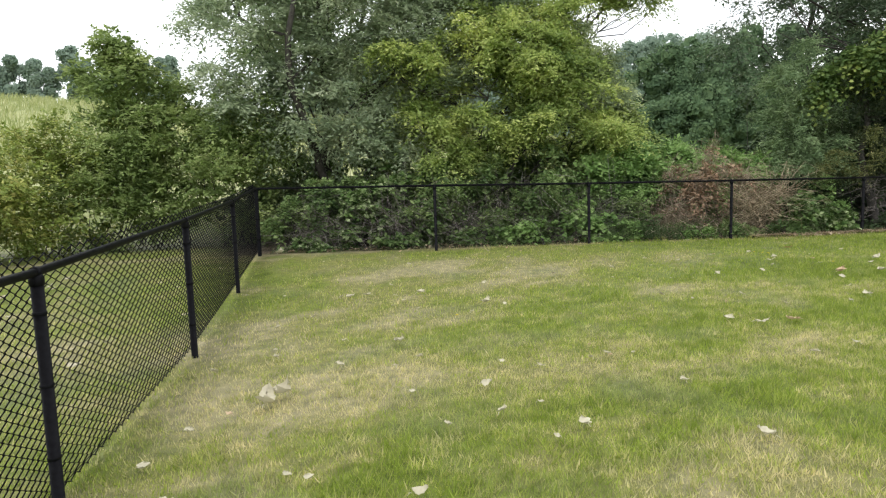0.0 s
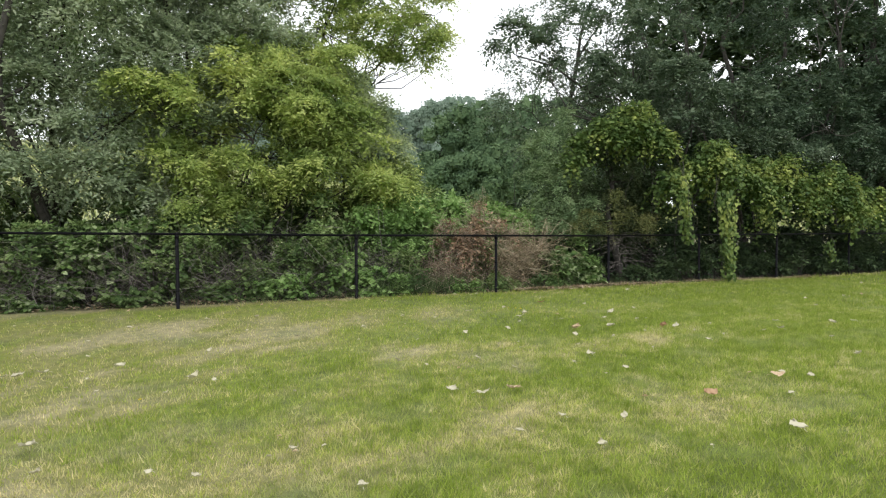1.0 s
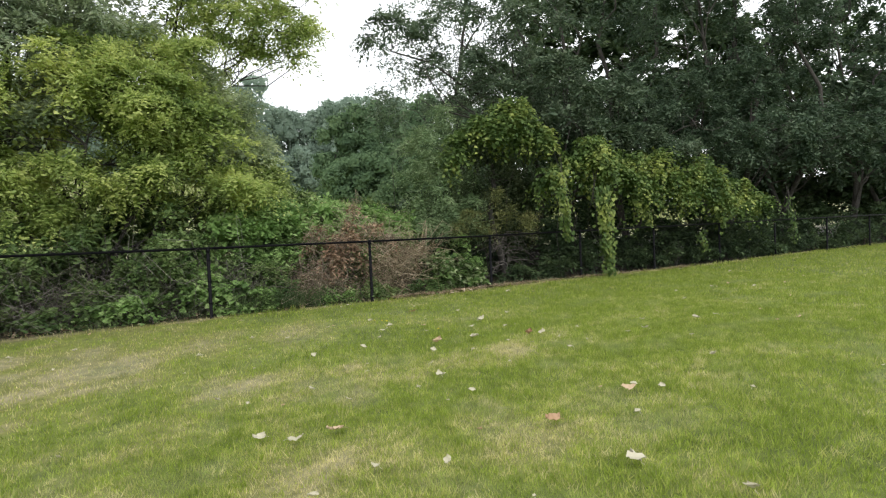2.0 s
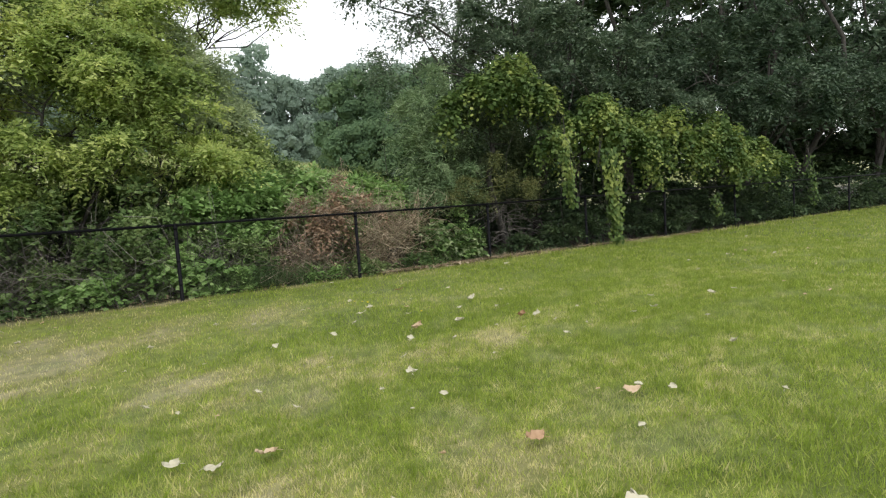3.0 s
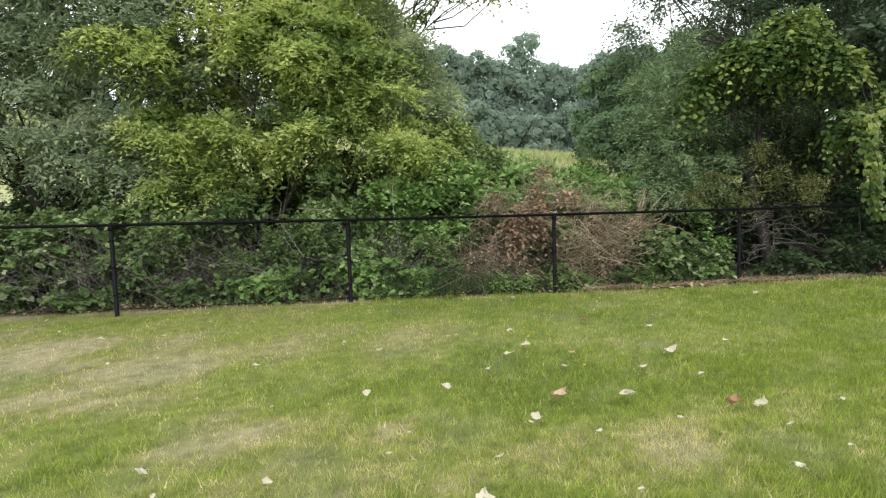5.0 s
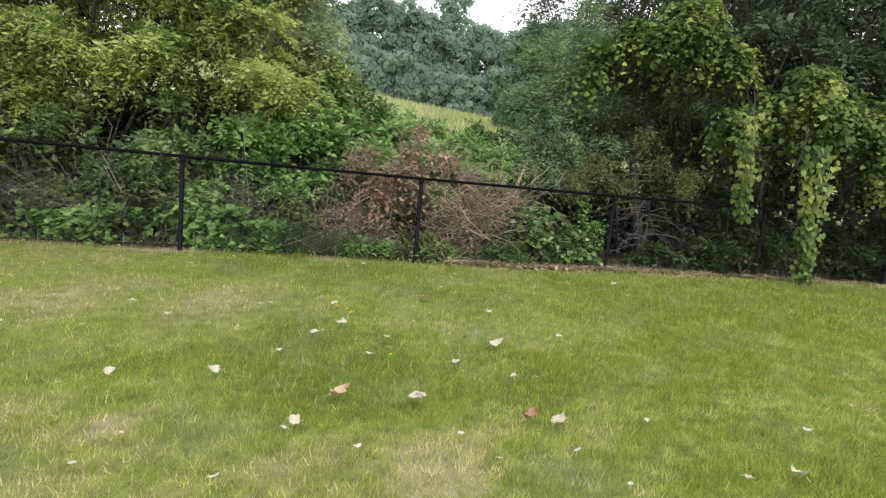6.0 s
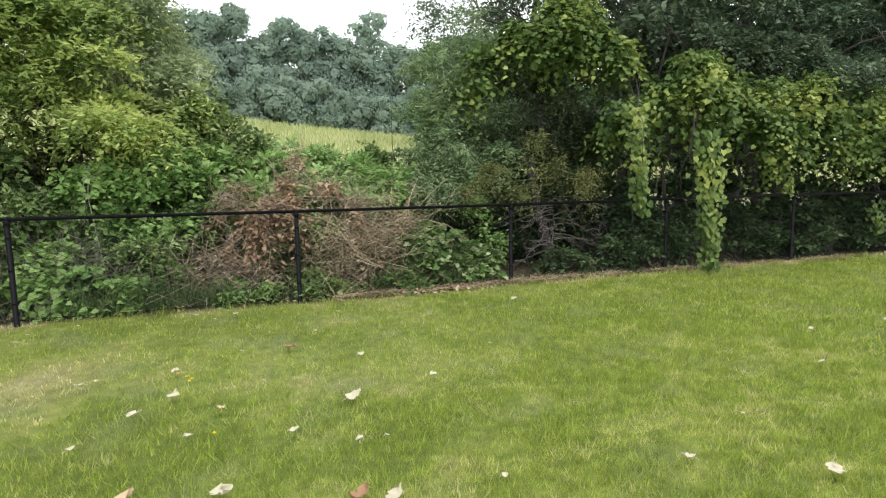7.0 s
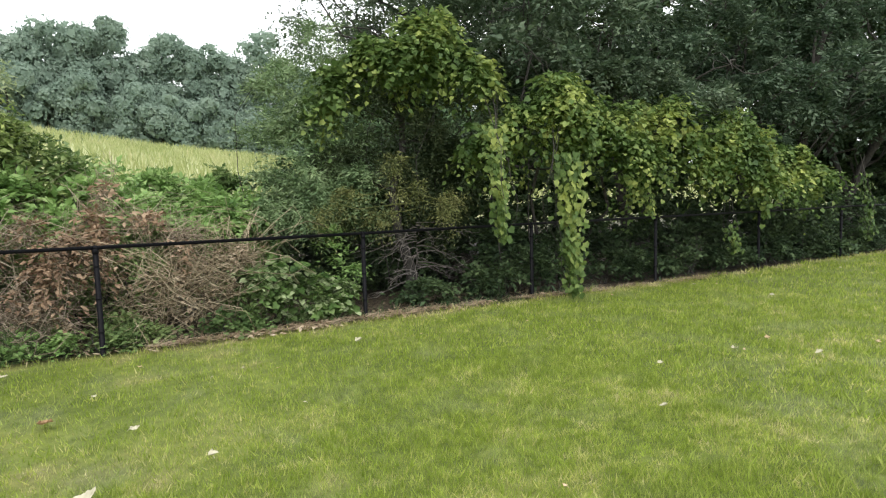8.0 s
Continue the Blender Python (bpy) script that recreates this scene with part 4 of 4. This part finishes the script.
build_shrub("ivy_clump", (11.5, 0.6), [(11.1, 0.6, 0.45, 0.4, 0.3, 0.35), (11.7, 0.55, 0.3, 0.5, 0.3, 0.3), (11.3, 0.6, 0.65, 0.35, 0.3, 0.25), (12.2, 0.5, 0.15, 0.4, 0.2, 0.18)], 330, LEAF_IVY, "low clump of glossy pale-backed ivy", per=7, twig=0.2, length=0.08, width=0.066, broad=True, seed=150, stems=6, category="ivy")
for k, (x, h) in enumerate(((0.8, 0.45), (2.2, 0.35), (3.9, 0.35), (5.0, 0.4), (6.3, 0.5), (6.9, 0.35))):
    build_shrub("seedling_clump", (x, 0.35), [(x, 0.4, h * 0.5, 0.55, 0.22, h * 0.5)], 130, LEAF_IVY if k == 0 else LEAF_WEED if k > 2 else LEAF_MID, "low leafy seedlings at the foot of the fence", per=7, twig=0.2, length=0.085, width=0.06, broad=True, seed=160 + k, stems=5, category="plants")


def build_tall_grass():
    """Uncut grass standing in the fence line."""
    s = Soup()
    n = 5200
    x = np.concatenate([rng.normal(7.5, 0.5, n // 2), rng.uniform(-0.2, 17, n // 2)])
    y = 0.12 + np.abs(rng.normal(size=n)) * np.where(np.arange(n) < n // 2, 0.3, 0.16)
    h = np.where(np.arange(n) < n // 2, 0.5, 0.16) * (0.15 + 0.95 * rng.random(n) ** 1.5) * (0.5 + noise2(x, y, 0.6, 51))
    lean = rng.normal(size=(n, 2)) * 0.32
    a = rng.uniform(0, 6.28, n)
    base = np.stack([x, y, ground_z(x, y) - 0.01], 1)
    side = np.stack([np.cos(a), np.sin(a), np.zeros(n)], 1) * 0.0035
    mid = base + np.stack([lean[:, 0] * h * 0.3, lean[:, 1] * h * 0.3, h * 0.6], 1)
    tip = base + np.stack([lean[:, 0] * h, lean[:, 1] * h, h * 0.95], 1)
    v = np.stack([base - side, base + side, mid + side, mid - side, tip], 1).reshape(-1, 3)
    s.add(v, (np.arange(n)[:, None, None] * 5 + np.array([(0, 1, 2), (0, 2, 3), (3, 2, 4)])[None]).reshape(-1, 3))
    me = s.mesh("tall_grass")
    me.materials.append(TALL_BLADE)
    tagged(new("tall_grass", me), "uncut green grass standing along the fence", "grass", kind="stuff")


build_tall_grass()


def build_litter():
    s = Soup()
    n = 3600
    h = n // 2
    x = np.concatenate([rng.normal(11.0, 0.45, h // 2), rng.uniform(11.0, 14.5, h - h // 2), rng.uniform(-0.2, 16, n - h)])
    y = np.concatenate([rng.normal(0.22, 0.2, h // 2), rng.normal(0.25, 0.16, h - h // 2), np.abs(rng.normal(size=n - h)) * 0.45])
    ok = noise2(x, y, 0.35, 61) > 0.42
    x, y = x[ok], y[ok]
    n = len(x)
    p = np.stack([x, y, ground_z(x, y) + 0.012 + 0.03 * rng.random(n)], 1)
    a = rng.uniform(0, 6.28, n)
    leaves(s, p, np.stack([np.cos(a), np.sin(a), rng.normal(size=n) * 0.25], 1), np.stack([rng.normal(size=n) * 0.4, rng.normal(size=n) * 0.4, np.ones(n)], 1), 0.04 + 0.06 * rng.random(n), 0.02 + 0.04 * rng.random(n))
    # dry straw lying along the mown edge
    m = 2600
    x = rng.uniform(9.5, 20.0, m)
    y = np.interp(x, (9.5, 12.4, 15.4, 18.3, 20.0), (-0.02, 0.12, 0.1, -0.1, -0.2)) + rng.normal(size=m) * 0.09
    ok = noise2(x, y, 0.5, 62) > 0.4
    x, y = x[ok], y[ok]
    m = len(x)
    a = rng.normal(size=m) * 0.6
    leaves(s, np.stack([x, y, ground_z(x, y) + 0.03 + 0.02 * rng.random(m)], 1), np.stack([np.cos(a), np.sin(a), rng.normal(size=m) * 0.12], 1), np.tile([0, 0, 1.0], (m, 1)), 0.12 + 0.14 * rng.random(m), np.full(m, 0.009))
    me = s.mesh("leaf_litter")
    me.materials.append(LITTER)
    tagged(new("leaf_litter", me), "dry tan leaf litter and straw along the fence", "leaf litter", kind="stuff")


build_litter()


# ---- field and far woods ----
def build_corn():
    s = Soup()
    n = 42000
    y = 12 + 66 * rng.random(n) ** 0.8
    x = rng.uniform(-62, 62, n)
    x = np.round(x / 0.76) * 0.76 + rng.normal(size=n) * 0.12
    z = ground_z(x, y)
    h = 0.7 + 0.5 * rng.random(n)
    a = rng.uniform(0, 6.28, n)
    lean = rng.normal(size=(n, 2)) * 0.28
    base = np.stack([x, y, z], 1)
    side = np.stack([np.cos(a), np.sin(a), np.zeros(n)], 1) * 0.042
    mid = base + np.stack([lean[:, 0] * h * 0.4, lean[:, 1] * h * 0.4, h * 0.6], 1)
    tip = base + np.stack([lean[:, 0] * h, lean[:, 1] * h, h], 1)
    v = np.stack([base - side * 0.5, mid - side, mid + side, tip], 1).reshape(-1, 3)
    f = (np.arange(n)[:, None, None] * 4 + np.array([(0, 2, 1), (1, 2, 3)])[None]).reshape(-1, 3)
    s.add(v, f)
    me = s.mesh("cornfield")
    me.materials.append(LEAF_CORN)
    tagged(new("cornfield", me), "pale yellow-green cornfield on the hillside", "cornfield", kind="stuff")


build_corn()


def far_crown(s, x, y, g, h, r, lumps, leaf):
    """One distant tree: a crown of many overlapping lumps, closed inside by large leaf masses, ragged outside."""
    for q in range(lumps):
        f = 0.1 + 0.9 * (q + rng.random()) / lumps
        wide = r * math.sqrt(max(0.05, 1 - ((f - 0.5) / 0.58) ** 2))
        a = rng.uniform(math.pi * 0.95, math.pi * 2.05) if rng.random() < 0.75 else rng.uniform(0, math.pi)
        size = r * (0.36 + 0.22 * rng.random())
        c = np.array([x + math.cos(a) * wide * 0.9 * rng.random() ** 0.4, y + math.sin(a) * wide * 0.5, g + h * f - size * 0.75])
        for m, low, high, length in ((36, 0.55, 0.8, leaf * 3.6), (150, 0.72, 1.22, leaf)):
            e = unit(rng.normal(size=(m, 3)) + np.array([0, -0.5, 0.25]))
            bump = (low + (high - low) * rng.random(m)) * (0.8 + 0.4 * vnoise(e * 2.5 + c * 0.7, 5))
            pts = c + e * (size * bump)[:, None] * np.array([1.0, 1.0, 0.85])
            along = unit(np.cross(e, rng.normal(size=(m, 3))) + np.array([0, 0, -0.35]))
            k = 0.6 + 0.8 * rng.random(m)
            leaves(s, pts - along * (length * 0.5 * k)[:, None], along, e + np.array([0, 0, 0.35]) + rng.normal(size=(m, 3)) * 0.3, length * k, length * 0.8 * k)


def build_woods():
    """The wood along the crest, and the nearer copse that closes the field."""
    s, w, near = Soup(), Soup(), Soup()
    trees = []
    for x, top in ((-52, 20.5), (-49, 21.3), (-45.5, 20.8), (-42, 23.2), (-39.5, 20.5), (-36, 21.4), (-32, 21), (-28, 21.5)):
        trees.append((x, 88 + 3 * rng.random(), top + 1.4, 2.5, 18))
    for x, top, r in ((-2, 21, 3.6), (2.5, 21.5, 3.4), (7.2, 23.6, 3.6), (10.4, 23.8, 3.2), (13.6, 25.2, 2.6), (17.4, 21.2, 3.0), (21.0, 24.0, 3.0), (24.4, 22.6, 2.8), (27.8, 22.8, 3.0), (31.4, 21.6, 3.0), (35.2, 25.8, 3.8), (39.5, 21.0, 3.0), (43.5, 20.4, 3.2), (48, 22.5, 3.6), (53, 24, 3.8), (58, 24.5, 4.0), (64, 25, 4.0)):
        trees.append((x, 88 + 3 * rng.random(), top + 2.4, r * 1.35, 36))
    # a lower front row at the edge of the corn
    for k in range(22):
        x = -4 + 2.6 * k + rng.normal() * 0.6
        trees.append((x, 81 + 2 * rng.random(), float(ground_z(x, 81)) + 6.5 + 4.5 * rng.random(), 2.5 + 0.8 * rng.random(), 13))
    for x, y, top, r, lumps in trees:
        g = float(ground_z(x, y))
        w.tube(bent((x, y, g - 0.3), (x + rng.normal() * 0.6, y, top - 3), 5, 0.2), np.linspace(0.24, 0.06, 5), 5)
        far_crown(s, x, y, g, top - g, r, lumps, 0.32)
    # the depth of the wood behind its first rows
    m = 3200
    x = rng.uniform(-6, 70, m)
    y = 94 + 2 * rng.random(m)
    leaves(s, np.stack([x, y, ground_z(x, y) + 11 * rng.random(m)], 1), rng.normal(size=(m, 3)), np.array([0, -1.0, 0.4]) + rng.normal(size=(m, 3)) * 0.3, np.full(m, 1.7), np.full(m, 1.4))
    for x, y, top, r in ((26.2, 39, 11.8, 1.9), (28.3, 38, 12.8, 2.1), (30.6, 39, 13.6, 2.3), (33.0, 37, 13.6, 2.3), (35.6, 38, 14.4, 2.4), (38.4, 36, 14.2, 2.5), (41.5, 36, 14.4, 2.6), (25.4, 35, 8.0, 1.6), (28.0, 34, 8.6, 1.7), (30.8, 34, 8.8, 1.8), (33.8, 33, 9.4, 1.9), (37.2, 32, 9.6, 2.0), (41.0, 31, 10, 2.2), (45, 33, 14, 2.6), (49, 31, 14, 2.6)):
        g = float(ground_z(x, y))
        w.tube(bent((x, y, g - 0.3), (x + rng.normal() * 0.4, y, top - 2), 5, 0.2), np.linspace(0.17, 0.05, 5), 5)
        far_crown(near, x, y, g, top - g, r * 1.15, 20, 0.22)
    for soup, name, material, label in ((s, "far_woods", LEAF_FAR_HAZE, "distant green woodland along the crest, haze in its leaf colour"), (near, "far_copse", LEAF_COPSE, "dark green copse closing the side of the field"), (w, "far_trunks", BARK, "dim trunks within the distant woodland")):
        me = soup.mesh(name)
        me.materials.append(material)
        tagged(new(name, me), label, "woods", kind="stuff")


build_woods()


# ---- small yellow flowers in the lawn ----
def build_flower(x, y):
    z = float(ground_z(x, y))
    root = thing("dandelion", (x, y, z), "small yellow dandelion flower in the grass", "flower", "dandelions in the lawn")
    s = Soup()
    s.tube([(x, y, z), (x + 0.004, y, z + 0.035), (x + 0.006, y - 0.003, z + 0.065)], [0.0025, 0.002, 0.002], 5)
    part("stalk", s, LEAF_MID, root)
    s = Soup()
    n = 26
    a = rng.uniform(0, 6.28, n)
    up = 0.25 + 0.8 * rng.random(n)
    d = np.stack([np.cos(a), np.sin(a), up], 1)
    leaves(s, np.tile([x + 0.006, y - 0.003, z + 0.064], (n, 1)), d, np.tile([0, 0, 1.0], (n, 1)) + d * 0.2, np.full(n, 0.019), np.full(n, 0.006))
    part("blossom", s, PETAL, root, "bright yellow petals")


FLOWERS = ((7.83, -2.85), (7.87, -2.92), (7.85, -2.97), (7.76, -2.74), (8.01, -4.09), (2.48, -5.61))
PETAL = leaf_material("yellow_petal", (0.7, 0.5, 0.02), (0.8, 0.62, 0.03), (0.85, 0.7, 0.05))
for x, y in FLOWERS:
    build_flower(x, y)


# ---- fallen leaves on the lawn ----
def fallen(x, y, size, mat, curl, label):
    s = Soup()
    n = 9
    a = rng.uniform(0, 6.28)
    u, v = np.array([math.cos(a), math.sin(a), 0]), np.array([-math.sin(a), math.cos(a), 0])
    t = np.linspace(0, 1, n)
    wide = np.sin(t ** 0.75 * math.pi) * (0.40 + 0.14 * rng.random()) * (1 + 0.22 * np.sin(t * (9 + 6 * rng.random()))) + 0.01
    curl = curl * 1.1 + 0.1
    lift = curl * (t - 0.45) ** 2 * 2.2
    rows = []
    tip_up = rng.normal(size=2) * 0.16
    for side in (-1, -0.5, 0, 0.5, 1):
        rows.append(np.outer(t - 0.5, u) + np.outer(side * wide, v) + np.outer(lift + abs(side) ** 1.5 * curl * 0.55 * (0.6 + 0.4 * math.sin(a * 3 + side)), [0, 0, 1]))
    g = np.stack(rows)
    g[..., 2] += g[..., 0] * tip_up[0] + g[..., 1] * tip_up[1]
    g = g + rng.normal(size=g.shape) * np.array([0.045, 0.045, 0.04])
    g = g * size
    idx = np.arange(5 * n).reshape(5, n)
    p, q, r_, o = idx[:-1, :-1].ravel(), idx[1:, :-1].ravel(), idx[1:, 1:].ravel(), idx[:-1, 1:].ravel()
    z = float(ground_z(x, y)) + 0.056
    s.add(g.reshape(-1, 3) + np.array([x, y, z]), np.concatenate([np.stack([p, q, r_], 1), np.stack([p, r_, o], 1)]))
    s.tube(np.array([x, y, z]) + np.array([-0.5 * u * size, -0.62 * u * size + 0.06 * v * size, -0.8 * u * size + [0, 0, -0.01]]), 0.0016, 4)
    me = s.mesh("fallen_leaf", True, (x, y, z))
    me.materials.append(mat)
    ob = new("fallen_leaf", me)
    ob.location = (x, y, z)
    tagged(ob, label, "leaf", "leaves fallen on the lawn")


GREAT_LEAVES = ((0.88, -7.55), (0.97, -7.43), (0.05, -0.3))
BROAD_LEAVES = ((1.38, -4.01), (1.59, -3.98), (1.84, -6.4), (2.27, -4.06), (2.92, -4.97), (4.84, -6.58), (5.03, -6.79), (6.44, -8.53), (6.72, -6.07), (7.52, -3.49), (7.75, -3.23), (8.04, -4.87), (8.84, -5.21), (8.96, -3.8), (9.94, -5.92), (11.08, -5.89), (11.69, -1.19))
MIDDLE_LEAVES = ((1.35, -6.93), (1.97, -6.96), (3.29, -1.76), (3.56, -8.89), (3.96, -1.83), (4.86, -5.3), (6.56, -9.15), (7.05, -2.66), (7.76, -7.75), (11.54, -5.89))
SMALL_LEAVES_WEST = ((-0, -3.43), (0.35, -8.31), (0.35, -6.7), (0.47, -7.89), (0.61, -8.78), (0.67, -5.42), (1.01, -5.08), (1.27, -3.97), (1.36, -6.19), (1.77, -9.07), (1.84, -7.75), (2.29, -1.99), (2.34, -8.23), (2.35, -7.73), (2.74, -8.51), (2.81, -7.46), (3.27, -3.95), (3.38, -7.3), (3.6, -8.02), (4.23, -3.39), (4.79, -7.71), (5.11, -8.16), (5.18, -3.2), (5.23, -7.59))
SMALL_LEAVES_EAST = ((5.59, -7.83), (5.62, -5.63), (5.98, -2.62), (6.18, -4.28), (6.33, -3), (6.34, -6.29), (6.61, -6.71), (6.8, -4.29), (7.28, -5.09), (7.74, -2.65), (8.31, -0.65), (8.41, -6.11), (8.49, -4.21), (9.11, -7.36), (9.28, -2.77), (9.59, -5.94), (9.68, -3.54), (10.49, -5.45), (12.82, -4.53), (13.78, -3.7), (14.85, -3.77), (15.41, -4.33), (18.29, -2.12), (18.32, -0.69), (22.35, -1.15))
TAN_LEAVES = ((7.57, -4.74), (5.32, -6.79), (7.55, -7.59))
RUST_LEAVES = ((6.57, -7.72), (8.67, -5.16), (8.72, -2.28))
CREAM, SMALL = "large pale cream fallen leaf on the grass", "small pale cream fallen leaf on the grass"
for places, size, spread, mat, label in ((GREAT_LEAVES, 0.12, 0.03, PALE_LEAF, CREAM), (BROAD_LEAVES, 0.088, 0.024, PALE_LEAF, CREAM), (MIDDLE_LEAVES, 0.068, 0.02, PALE_LEAF, CREAM), (SMALL_LEAVES_WEST + SMALL_LEAVES_EAST, 0.055, 0.02, PALE_LEAF, SMALL),
                                         (TAN_LEAVES, 0.11, 0.02, TAN_LEAF, "curled tan fallen leaf on the grass"), (RUST_LEAVES, 0.1, 0.02, RUST_LEAF, "rust-coloured fallen leaf on the grass")):
    for x, y in places:
        fallen(x, y, size + spread * rng.random(), mat, (0.4 if places is GREAT_LEAVES else 0.12) + 0.2 * rng.random(), label)
for k in range(30):
    fallen(rng.uniform(-3.8, -0.4), rng.uniform(-9, -1), 0.07 + 0.05 * rng.random(), PALE_LEAF, 0.2, SMALL)
for k in range(105):
    fallen(rng.uniform(0.3, 10.5) if k % 6 else rng.uniform(10, 19), -0.5 - 8.3 * rng.random() ** 1.3, 0.028 + 0.03 * rng.random(), PALE_LEAF if k % 3 else TAN_LEAF, 0.2, SMALL if k % 3 else "small tan fallen leaf on the grass")
